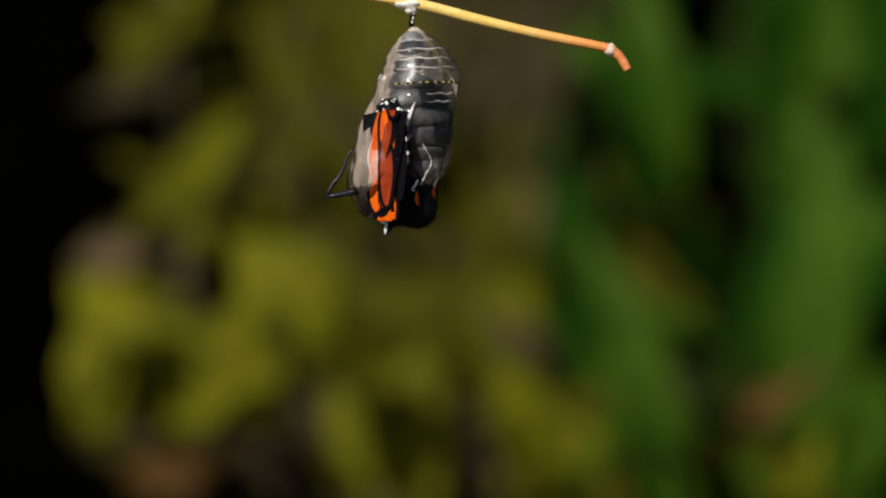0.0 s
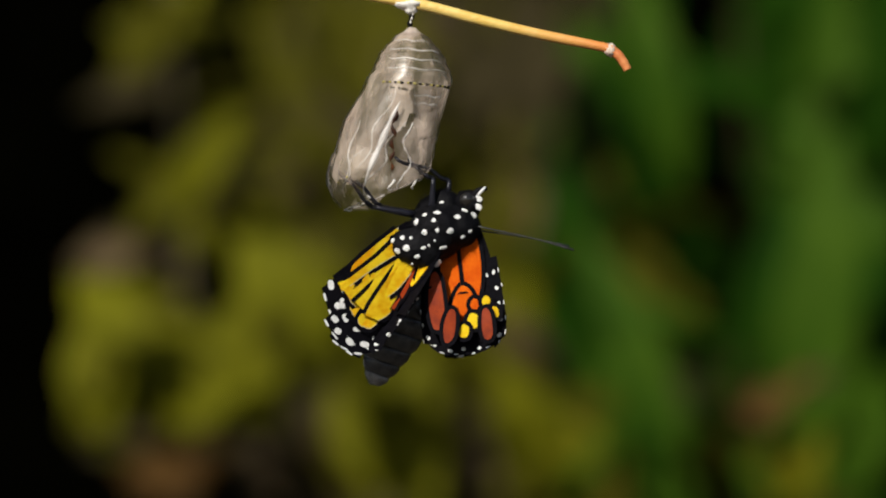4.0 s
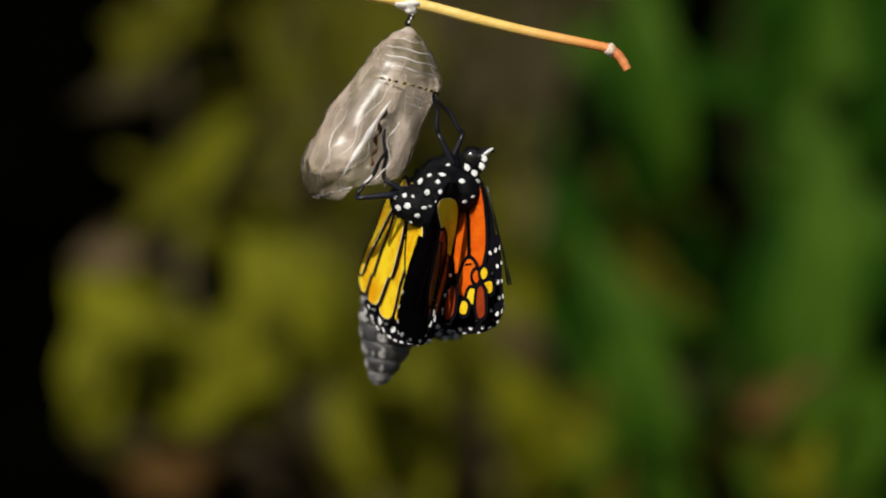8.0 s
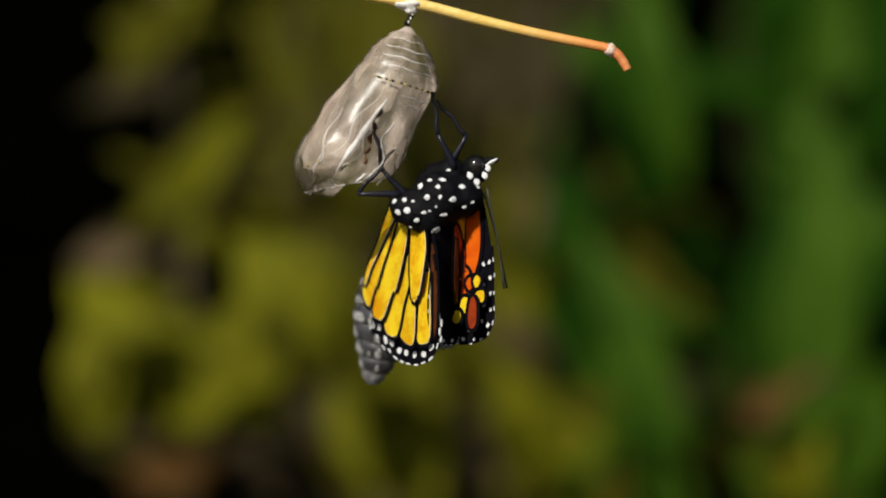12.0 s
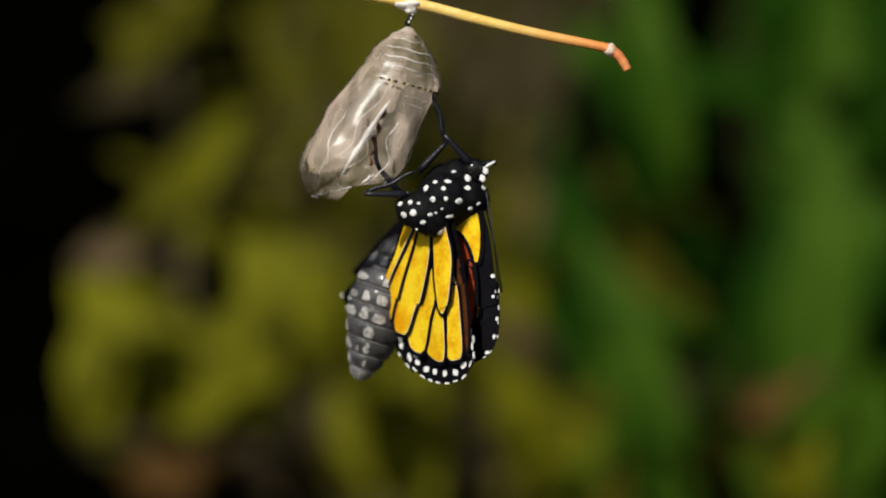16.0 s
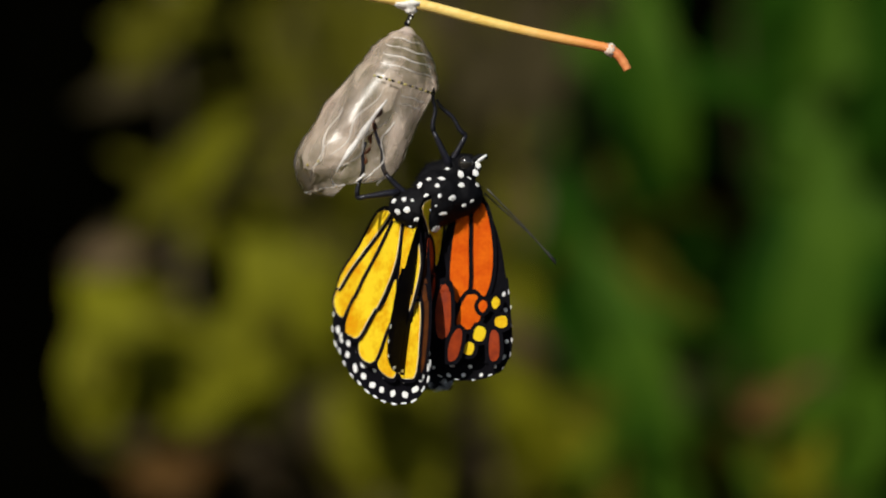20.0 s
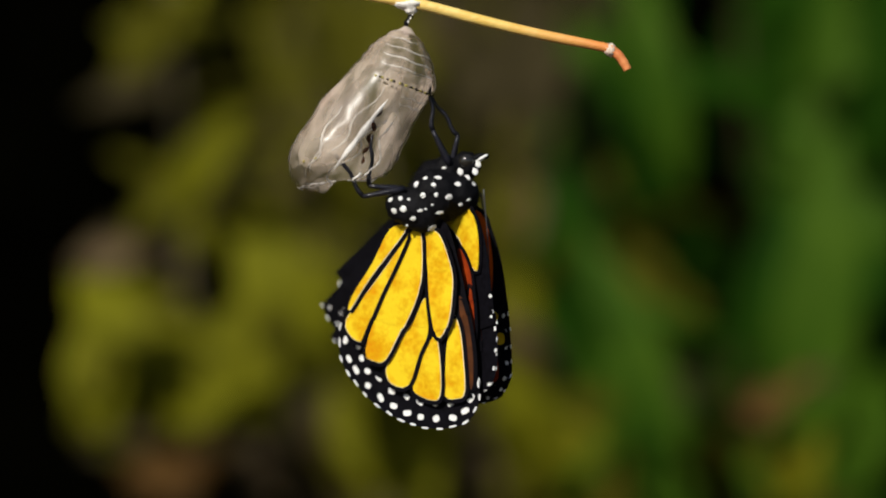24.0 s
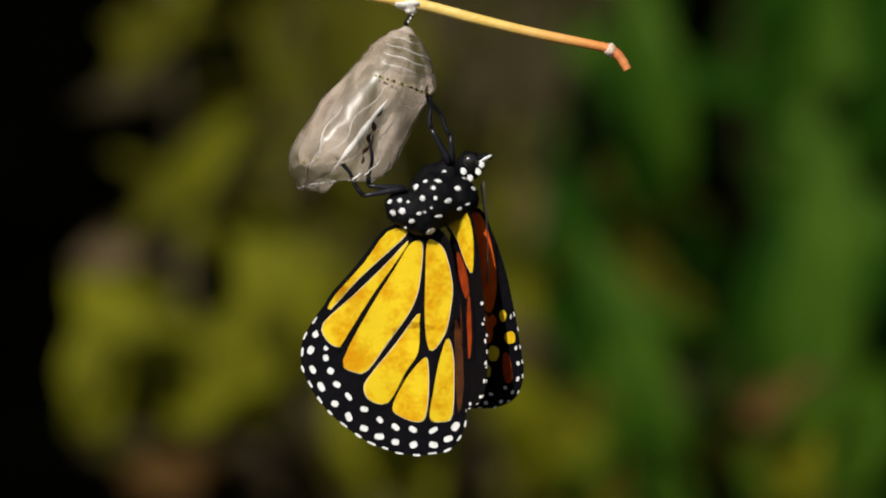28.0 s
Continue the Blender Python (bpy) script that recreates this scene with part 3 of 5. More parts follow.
UNDER_1 = [(-34, 18), (-12, 0), (18, -2), (38, 18), (48, 58), (46, 108), (26, 92), (0, 52)]
UNDER_2 = [(-2, 76), (12, 84), (28, 116), (32, 158), (18, 144), (4, 110)]
UNDER_3 = [(-4, 112), (5, 140), (12, 190), (14, 235), (4, 215), (-4, 165)]
UNDER_4 = [(34, 150), (42, 185), (43, 235), (38, 262), (33, 205)]


def hind_spots(shape):
    return (spot_ring(shape, 15, 46, 1.35, 3.1, 0.70, 0.46) + spot_ring(shape, 15, 38, 3.5, 3.3, 0.64, 0.42, 1.4)
            + spot_ring(shape, 13, 48, 0.10, 2.3, 0.66, 0.15, 0.6))


def fore_spots(shape):
    return (spot_ring(shape, 10, 36, 0.7, 2.6, 0.36, 0.24) + spot_ring(shape, 14, 32, 2.0, 3.2, 0.34, 0.25, 0.9)
            + spot_ring(shape, 10, 38, 0.10, 2.2, 0.34, 0.08, 0.5))


def dim_spots(shape):
    return spot_ring(shape, 15, 46, 0.9, 3.4, 0.34, 0.22) + spot_ring(shape, 13, 48, 0.10, 2.3, 0.5, 0.1, 0.6)


def edge_spots(shape):
    return spot_ring(shape, 8, 34, 0.5, 2.9, 0.32, 0.22) + spot_ring(shape, 10, 38, 0.10, 2.2, 0.3, 0.08, 0.5)


def butterfly():
    root = tagged(new("butterfly"), "freshly emerged orange and black butterfly with a white-dotted body", "butterfly")
    g = {"root": root}
    # thorax: swellings fused into one furry mass, z towards the head
    def hung(u, v):
        """Local x and z, mm, of a place given on the grid from the thorax's middle, as the body hangs at rest."""
        x, z, a = u * 0.08, -v * 0.08, radians(50)
        return x * math.cos(a) - z * math.sin(a), x * math.sin(a) + z * math.cos(a)

    lobes = []
    for u, v, y, r in ((-56, 24, -1.6, 2.4), (2, 8, -0.6, 3.9), (-6, -26, 1.6, 2.2), (42, 4, -0.2, 3.0), (-18, 46, -1.9, 2.2), (22, -34, 1.0, 2.5), (-36, 36, -2.0, 2.5)):
        x, z = hung(u, v)
        lobes.append(((x, y, z), (r, r, r)))
    core = Vector((0.0, 0.3, 0.2))

    def bulge(n):
        """The point of the thorax's surface seen from its core in the direction n, mm."""
        r = 9.5
        while r > 1:
            p = core + n * r
            if sum(math.exp(6 * (1 - sum(((p[i] - c[i]) / q[i]) ** 2 for i in range(3)))) for c, q in lobes) > 1:
                break
            r -= 0.05
        p = core + n * r
        return p + n * (0.25 * noise.noise(p * 0.6) + 0.14 * noise.noise(p * 1.7))

    bm = bmesh.new()
    bmesh.ops.create_uvsphere(bm, u_segments=48, v_segments=36, radius=1)
    for v in bm.verts:
        v.co = bulge(v.co.normalized()) * 0.001
    g["thorax"] = part("thorax", bm, BODY, root, "black furry thorax with white dots")
    bm = bmesh.new()
    tuft = random.Random(9)
    for _ in range(1000):
        n = Vector((tuft.gauss(0, 1), tuft.gauss(0, 1), tuft.gauss(0, 1))).normalized()
        foot = bulge(n) - n * 0.1
        tip = foot + (n + Vector((-0.3, 0, -0.6))).normalized() * tuft.uniform(0.4, 1.1)
        side = n.orthogonal().normalized() * 0.06
        ring = [bm.verts.new((foot + q) * 0.001) for q in (side, -side * 0.5 + n.cross(side), -side * 0.5 - n.cross(side))]
        top = bm.verts.new(tip * 0.001)
        for i in range(3):
            bm.faces.new((ring[i], ring[(i + 1) % 3], top))
    part("fur", bm, BODY, g["thorax"], "fine black hairs")
    dot = bpy.data.meshes.new("white_dot")
    bm = bmesh.new()
    lump(bm, (0.54, 0.15, 0.38), (0, 0, 0), 0.5, 10, 7)
    bm.to_mesh(dot)
    bm.free()
    dot.materials.append(WHITE)
    rnd = random.Random(5)

    def front(x, z):
        """The thorax's surface at (x, z), seen from the side that carries the dots, and its normal."""
        y = -7.0
        while y < 3 and sum(math.exp(6 * (1 - sum((q - c) ** 2 for q, c in zip((x, y, z), m)) / r[0] ** 2)) for m, r in lobes) < 1:
            y += 0.05
        p, n = Vector((x, y, z)), Vector((0, -0.02, 0))
        for m, r in lobes:
            n += (p - Vector(m)) * math.exp(6 * (1 - (p - Vector(m)).length_squared / r[0] ** 2))
        return p, n.normalized()

    # white dots: grid place from the middle, half length and half width in mm
    for u, v, long, wide in ((-70, -3, 0.62, 0.36), (-77, 14, 0.5, 0.3), (-60, 12, 0.42, 0.38), (-70, 34, 0.46, 0.42), (-53, 31, 0.46, 0.38), (-45, 15, 0.3, 0.24),
                             (-37, 48, 0.36, 0.28), (-31, -12, 0.5, 0.4), (-15, -24, 0.38, 0.24), (7, -25, 0.5, 0.24), (-2, -11, 0.44, 0.36),
                             (42, -12, 0.46, 0.34), (70, -14, 0.4, 0.34), (-20, 7, 0.44, 0.4), (3, 7, 0.34, 0.38), (25, 9, 0.5, 0.36), (60, 14, 0.42, 0.24),
                             (-24, 33, 0.36, 0.22), (9, 36, 0.6, 0.3), (46, 22, 0.3, 0.26), (-4, 63, 0.6, 0.48), (-30, 74, 0.56, 0.4), (-14, 30, 0.24, 0.2), (-3, 24, 0.22, 0.2),
                             (-48, 58, 0.24, 0.2), (16, -42, 0.4, 0.22), (52, -32, 0.42, 0.26)):
        p, nrm = front(*hung(u + rnd.uniform(-1, 1), v + rnd.uniform(-1, 1)))
        ob = new("white_dot", dot)
        ob.parent = g["thorax"]
        q = Vector((0, -1, 0)).rotation_difference(nrm).to_matrix().to_4x4()
        ob.matrix_local = Matrix.Translation((p + nrm * 0.06) * 0.001) @ q @ Matrix.Rotation(radians(-50) + rnd.uniform(-0.35, 0.35), 4, "Y")
        k = rnd.uniform(0.8, 1.15)
        ob.scale = (k * long / 0.54, 1, k * wide / 0.38)
    # head: z forwards
    bm = bmesh.new()
    lump(bm, (2.0, 2.3, 1.9), (0, 0, 0), 0.16, 22, 16)
    g["head"] = part("head", bm, BODY, root, "black head with white dots")
    for y in (-1.0, 1.0):
        bm = bmesh.new()
        lump(bm, (1.05, 0.8, 1.1), (-0.5, 1.75 * y, 0.3), 0.02, 18, 12)
        part("eye", bm, EYE_MAT, g["head"], "glossy dark eye")
        bm = bmesh.new()
        pts = [Vector(p) * 0.001 for p in curve_through([(-0.2, y, 1.2), (-0.1, 1.2 * y, 2.4), (0.5, 1.2 * y, 3.4)], 4)]
        tube(bm, pts, [0.0006 - 0.00004 * i for i in range(len(pts))], 8)
        part("palp", bm, BODY, g["head"])
        bm = bmesh.new()
        lump(bm, (0.25, 0.3, 0.9), (0.25, 1.7 * y, 2.5), 0.1, 8, 6)
        part("palp_stripe", bm, WHITE, g["head"], "white stripe")
    for x, z in ((1.4, 0.6), (0.4, -1.2), (1.6, -0.8), (0.7, 1.5)):
        ob = new("white_dot", dot)
        ob.parent = g["head"]
        n = Vector((x / 2.4, 0, z / 2.1))
        ob.location = Vector((x, -2.6 * math.sqrt(max(0.05, 1 - n.length_squared)) * 1.02, z)) * 0.001
    # abdomen: hangs along -z, belly towards -y
    bm = bmesh.new()
    tube(bm, [Vector((0, 0, -0.001 * z)) for z in (-2.0, -0.5, 1.5)], [0.0015, 0.003, 0.0036], 18)
    g["abdomen"] = part("abdomen", bm, GREY, root, "plump grey abdomen with pale bands")
    prof = ((0.8, 3.1), (3.4, 4.3), (6.2, 4.9), (9.0, 4.9), (11.6, 4.5), (14.0, 3.7), (16.3, 2.8), (18.3, 1.9), (19.9, 0.8))
    for (z0, r0), (z1, r1) in zip(prof, prof[1:]):
        bm = bmesh.new()
        steps = 6
        zs = [z0 + (z1 - z0) * k / steps for k in range(steps + 1)]
        rs = [r0 + (r1 - r0) * k / steps + 0.22 * math.sin(math.pi * k / steps) - (0.12 if k in (0, steps) else 0) for k in range(steps + 1)]
        tube(bm, [Vector((0, 0, -0.001 * z)) for z in zs], [0.001 * r for r in rs], 28)
        seg = part("abdomen_segment", bm, GREY if z0 < 18 else RIM, g["abdomen"])
        for lon, wide in ((-100, 23), (-56, 7), (-34, 10), (-132, 5), (-150, 9)):
            if wide < 10 and rnd.random() < 0.4:
                continue
            bm = bmesh.new()
            cols = 6
            lon, wide = lon + rnd.uniform(-8, 8), wide * rnd.uniform(0.55, 1.25)
            v = []
            for k in range(rnd.choice((1, 1, 2, 3)), steps):
                v.append([bm.verts.new(Vector((math.cos(a) * (rs[k] + 0.06), math.sin(a) * (rs[k] + 0.06), -zs[k])) * 0.001)
                          for a in (radians(lon + (wide * (1 - 0.6 * abs(k - 4) / 3) + rnd.uniform(-2.5, 2.5)) * (2 * c / (cols - 1) - 1)) for c in range(cols))])
            for p, q in zip(v, v[1:]):
                for c in range(cols - 1):
                    bm.faces.new((p[c], p[c + 1], q[c + 1], q[c]))
            part("pale_patch", bm, PALE, seg)
        bm = bmesh.new()
        ring = [Vector((math.cos(a) * (r1 + 0.02), math.sin(a) * (r1 + 0.02), -z1)) * 0.001 for a in (radians(-200 + 220 * k / 24) for k in range(25))]
        tube(bm, ring, [0.00008] * 25, 6)
        part("pale_rim", bm, RIM, seg)
    # antennae, legs: built along -z from their root
    g["antenna"] = []
    for _ in range(2):
        bm = bmesh.new()
        pts = [(0.25 * math.sin(k * 0.35) * k / 12, 0, -1.19 * k) for k in range(13)]
        tube(bm, [Vector(p) * 0.001 for p in pts], [0.00013 - 0.000006 * k for k in range(10)] + [0.0001, 0.00017, 0.00015], 7)
        g["antenna"].append(part("antenna", bm, FEELER_MAT, root, "thin black clubbed antenna"))
    g["femur"], g["tibia"] = [], []
    for f, t in THIGH_SHIN:
        bm = bmesh.new()
        tube(bm, [Vector((0, 0, -0.001 * f * k / 5)) for k in range(6)], [0.00048, 0.00055, 0.0005, 0.00042, 0.00036, 0.0003], 9)
        g["femur"].append(part("femur", bm, LEG, root))
        bm = bmesh.new()
        pts = [Vector((0.0002 * math.sin(k * 1.2), 0, -0.001 * t * k / 8)) for k in range(9)]
        tube(bm, pts, [0.00034, 0.00032, 0.0003, 0.00028, 0.00026, 0.0003, 0.00022, 0.00024, 0.00016], 8)
        g["tibia"].append(part("tibia", bm, LEG, root))
    fs = [(c, (1, 2)) for c in (FORE_1, FORE_2, FORE_3, FORE_4)] + [(c, (2, 2)) for c in (FORE_5, FORE_6, FORE_7, FORE_8)]
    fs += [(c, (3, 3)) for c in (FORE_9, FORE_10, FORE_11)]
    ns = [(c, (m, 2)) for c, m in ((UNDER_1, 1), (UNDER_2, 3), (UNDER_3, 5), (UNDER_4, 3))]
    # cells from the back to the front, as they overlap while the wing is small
    # HIND_8 is an orange cell; its brown paints the shade it lies in
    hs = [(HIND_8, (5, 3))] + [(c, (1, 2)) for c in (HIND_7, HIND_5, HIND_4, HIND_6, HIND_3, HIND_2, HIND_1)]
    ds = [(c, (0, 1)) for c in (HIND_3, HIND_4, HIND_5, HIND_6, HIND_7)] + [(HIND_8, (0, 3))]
    he, fe = (51, 31.5, 17, 7.5, -2, -10.5, -23), (10, 2, -5, -11, -18)
    g["near_hind"] = Wing(root, "hindwing", "yellow-orange hindwing with black veins and white-dotted black border", HIND, hs, hind_spots, he, 16.0, 32.0, 14, YELLOW, ORANGE, 1.0, 70)
    g["near_fore"] = Wing(root, "forewing", "orange forewing with black veins and dotted dark edge", FORE, ns, edge_spots, fe, 14.1, 28.2, -5, YELLOW, ORANGE, 2.0)
    g["far_fore"] = Wing(root, "forewing", "deep orange forewing with blue-black edge and small spots", FORE, fs, fore_spots, fe, 14.1, 28.2, -5, ORANGE, YELLOW, 3.0)
    g["far_hind"] = Wing(root, "hindwing", "dark orange hindwing with broad black dotted border", HIND, ds, dim_spots, he, 16.0, 32.0, 14, YELLOW, ORANGE, 4.0)
    g["far_fore"].inner = 0.0
    return g


# ---------------------------------------------------------------- the place
ground()
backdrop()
random.seed(11)
O, M, G, D, R, K, U = OLIVE, MOSS, GREEN, DRY, RED_DRY, DEEP, UMBER
shrub("shrub", "olive shrub with broad rounded leaves, out of focus", (-0.27, 0.85, 0.0),
      [(-0.26, 0.85, 0.5), behind(330, 900, 840), behind(330, 500, 840), behind(300, -60, 860)],
      ([(190, 50, 390, 70, 170, 380, M), (200, 130, 340, 20, 120, 380, M), (140, 190, 330, 130, 80, 420, U), (470, 180, 220, 430, 95, 380, M),
        (390, 260, 240, 400, 80, 360, M), (360, 330, 500, 300, 80, 420, D), (130, 470, 260, 440, 90, 420, D), (300, 380, 470, 330, 70, 430, U),
        (415, 420, 590, 620, 190, 330, O), (420, 700, 600, 460, 200, 330, O), (350, 610, 600, 560, 170, 335, O), (130, 500, 260, 610, 130, 330, O),
        (150, 560, 190, 780, 140, 330, O), (190, 590, 430, 680, 170, 345, O), (140, 770, 270, 680, 110, 340, M), (390, 660, 500, 740, 130, 345, O)]
       + [(450, 380, 560, 430, 110, 380, M), (420, 200, 300, 380, 110, 350, O), (280, 730, 420, 700, 120, 340, O), (250, 640, 330, 770, 120, 345, O), (300, 660, 470, 730, 110, 340, O), (160, 640, 260, 750, 110, 340, O), (440, 640, 560, 560, 120, 335, O), (410, 600, 530, 700, 140, 335, O), (480, 680, 600, 620, 110, 340, O), (230, 520, 330, 620, 120, 350, O), (300, 700, 440, 770, 110, 400, M), (330, 740, 400, 800, 90, 420, D),
          (220, 850, 370, 835, 110, 400, R), (430, 770, 480, 880, 90, 430, D), (540, 180, 600, 420, 110, 430, M), (150, 800, 300, 760, 80, 420, U)]))
shrub("shrub", "dull olive shrub with long drooping leaves, out of focus", (0.0, 0.98, 0.0),
      [(0.0, 0.98, 0.5), behind(690, 950, 950), behind(690, 500, 960), behind(640, -60, 970)],
      ([(430, 0, 640, 360, 100, 460, M), (560, -60, 700, 250, 140, 500, M), (700, 900, 740, 620, 200, 380, O), (860, 300, 830, 640, 130, 460, M),
        (820, 480, 960, 860, 140, 400, M), (620, 890, 580, 740, 110, 450, R), (720, 400, 740, 640, 120, 460, M), (880, 480, 960, 700, 110, 430, M),
        (890, 560, 985, 680, 120, 390, D), (860, 60, 840, 320, 90, 520, U), (970, -20, 930, 300, 120, 500, U), (930, 250, 910, 480, 100, 500, D),
        (820, 900, 870, 800, 90, 470, D), (690, 660, 770, 890, 130, 370, O), (650, 640, 730, 890, 130, 370, O)]
       + [(880, 640, 1000, 890, 150, 380, O), (580, 740, 650, 880, 110, 420, M), (960, 720, 1060, 890, 150, 390, O), (560, 660, 600, 420, 90, 480, M),
          (720, 180, 780, 420, 120, 520, M), (650, 300, 580, 460, 110, 520, M), (1000, 100, 1040, 330, 90, 520, U), (760, -40, 790, 220, 120, 540, U),
          (650, -40, 760, 160, 110, 480, M), (640, 520, 700, 740, 110, 430, M), (590, 680, 680, 880, 110, 400, O), (640, 600, 700, 800, 110, 390, O), (760, 500, 800, 700, 110, 430, M), (700, 560, 760, 800, 130, 420, M)]))
shrub("shrub", "green plant with long upright blades, out of focus", (0.32, 0.86, 0.0),
      [(0.32, 0.86, 0.5), behind(1330, 960, 860), behind(1330, 500, 880), behind(1300, -80, 890)],
      ([(1120, -60, 1210, 350, 110, 420, G), (1210, 320, 1120, 40, 130, 460, K), (1030, 400, 1220, 820, 110, 360, G), (970, 300, 1040, 520, 110, 420, K),
         (1420, 900, 1490, 220, 190, 370, G), (1540, 850, 1540, 350, 160, 400, K), (1480, 900, 1560, 640, 140, 350, G), (1380, 890, 1450, 760, 120, 350, O),
         (1110, 560, 1150, 860, 90, 380, K), (1420, 300, 1490, -60, 130, 480, G), (1390, 420, 1440, 160, 120, 440, G), (1330, 700, 1400, 330, 130, 430, K), (1560, 300, 1570, -80, 160, 440, K),
         (1050, 620, 1200, 890, 130, 410, G), (960, 900, 1120, 740, 200, 420, M)]
       + [(1180, 780, 1420, 900, 160, 410, M), (1320, 735, 1410, 700, 90, 340, R), (1410, 610, 1470, 560, 80, 400, M), (1100, 420, 1180, 580, 120, 460, M),
         (1380, 100, 1420, -60, 120, 460, K), (1020, 520, 1000, 760, 130, 470, K), (1440, 500, 1400, 760, 140, 450, G),
         (1290, 870, 1500, 790, 150, 400, G), (1440, 900, 1560, 700, 160, 420, G)]), stem_mat=UMBER, stem_wide=0.004)


def undergrowth(name, label, count, u0, u1, depth0, depth1, mats):
    """Dense far foliage between the shrubs and the hedge."""
    bm = bmesh.new()
    for _ in range(count):
        u, v, d = random.uniform(u0, u1), random.uniform(-120, 1000), random.uniform(depth0, depth1)
        a, long = random.uniform(-0.7, 0.7), random.uniform(110, 260)
        leaf(bm, behind(u, v, d), behind(u + long * math.sin(a), v + long * math.cos(a), d + random.uniform(-20, 20)), random.uniform(60, 120) * GRID * 4.2,
             0.1, (random.uniform(-0.6, 0.6), -1, random.uniform(0.0, 0.8)), wave=0.06, mat=random.randrange(len(mats)))
    bm.faces.ensure_lookup_table()
    tagged(part(name, bm, mats), label, "foliage", kind="stuff")


undergrowth("brown_undergrowth", "dark-coloured olive and brown foliage far back in the thicket", 120, 500, 1000, 1060, 1300, [UMBER, MOSS, UMBER])
undergrowth("green_undergrowth", "dark-coloured green foliage far back in the thicket", 40, 1060, 1190, 1000, 1250, [DEEP, DEEP, GREEN, DEEP])
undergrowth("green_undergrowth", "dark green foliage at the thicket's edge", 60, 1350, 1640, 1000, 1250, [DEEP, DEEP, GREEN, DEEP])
twig()
SHELL_THING = chrysalis()
B = butterfly()


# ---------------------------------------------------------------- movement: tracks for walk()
def state(track, t):
    """The values of a track at t, eased from row to row."""
    if t <= track[0][0]:
        return track[0][1:]
    for a, b in zip(track, track[1:]):
        if t <= b[0]:
            k = (t - a[0]) / (b[0] - a[0])
            k = k * k * (3 - 2 * k)
            return tuple(x + (y - x) * k for x, y in zip(a[1:], b[1:]))
    return track[-1][1:]


# seconds, u, v, depth, lean clockwise
THORAX = ([(0, 710, 335, -1, -172), (1, 708, 352, -1, -172), (2, 696, 404, -1, -172), (2.3, 690, 438, 1, -170), (2.4, 690, 442, 0, -165),
       (2.5, 690, 480, 0, -140), (2.6, 680, 505, 1, -105), (2.8, 675, 545, 1, -100), (3, 685, 500, 0, -108), (3.1, 720, 460, 0, -35),
       (3.2, 755, 435, 0, 30), (3.5, 768, 415, 0, 42), (5.5, 782, 335, 0, 50), (6, 778, 332, 0, 50), (7, 788, 333, 0, 51), (8, 776, 335, 0, 50), (9, 783, 335, 0, 50), (10, 784, 336, 0, 51), (11, 785, 344, 0, 51), (12, 776, 344, 0, 51),
       (14.5, 784, 347, 0, 50)]
     + [(15, 788, 347, 0, 50), (16, 786, 347, 0, 50), (16.5, 775, 352, 0, 40), (17, 780, 358, 0, 52), (20, 775, 342, 0, 50), (25, 768, 340, 0, 50), (28, 768, 346, 0, 52)])
HEAD = ([(0, 690, 374, -2.5, -175), (1, 690, 390, -2.5, -175), (2, 682, 444, -2.5, -175), (2.3, 680, 485, -2, -172), (2.4, 662, 497, 0, -160),
       (2.5, 640, 520, 0, -130), (2.6, 615, 530, 2, -105), (2.8, 592, 560, 2, -100), (3, 606, 540, 0, -120), (3.1, 680, 440, 0, -40),
       (3.2, 795, 385, 0, 30), (3.5, 828, 375, 0, 40), (5.5, 831, 285, 0, 50), (7, 842, 287, 0, 55), (8, 836, 285, 0, 55), (9, 842, 288, 0, 56), (11, 842, 293, 0, 58), (12, 842, 300, 0, 60),
       (16, 838, 305, 0, 60)]
     + [(16.5, 815, 307, 0, 55), (17, 843, 308, 0, 60), (20, 825, 297, 0, 55), (25, 825, 293, 0, 60), (28, 831, 293, 0, 62)])
# seconds, u, v of the root, u, v of the tip, depth, turn about its length
ABDOMEN = ([(0, 742, 306, 732, 92, -1.2, 150), (1, 742, 314, 732, 100, -1.1, 150), (2, 746, 334, 736, 130, -0.9, 150), (2.3, 748, 370, 738, 175, -0.3, 150),
       (2.4, 742, 385, 742, 180, 0, 150), (2.433, 735, 430, 790, 260, -2, 110), (2.467, 725, 470, 880, 470, -3, 80), (2.5, 718, 500, 830, 620, -2, 50),
       (2.6, 700, 520, 803, 755, 0, 30), (2.8, 702, 545, 803, 800, 0, 30), (3, 714, 496, 754, 701, 1, 80), (3.1, 728, 510, 735, 700, 2, 100)]
     + [(3.2, 738, 475, 700, 655, 3, 140), (3.5, 745, 455, 665, 675, 3, -140), (5.5, 725, 420, 662, 655, 18, -70), (6, 735, 425, 672, 650, 18, -110),
       (7, 708, 440, 645, 690, 18, -60), (8, 715, 448, 662, 698, 18, -60), (9, 706, 440, 650, 695, 18, -60), (10, 706, 436, 648, 688, 18, -58), (11, 708, 430, 652, 672, 18, -55), (12, 706, 448, 650, 698, 18, -55),
       (14.5, 718, 430, 645, 695, 18, -55), (15, 712, 450, 632, 718, 18, -60), (15.5, 725, 420, 660, 695, 1, -10), (16, 708, 443, 622, 702, 13, -60), (16.5, 735, 415, 663, 685, 0, 0), (17, 722, 470, 634, 752, 18, -60)]
     + [(18, 730, 420, 665, 690, 18, -60), (18.5, 722, 470, 640, 740, 18, -60), (19, 722, 470, 640, 730, 18, -60), (20, 735, 420, 680, 690, 18, -60),
       (28, 735, 420, 680, 700, 18, -60)])
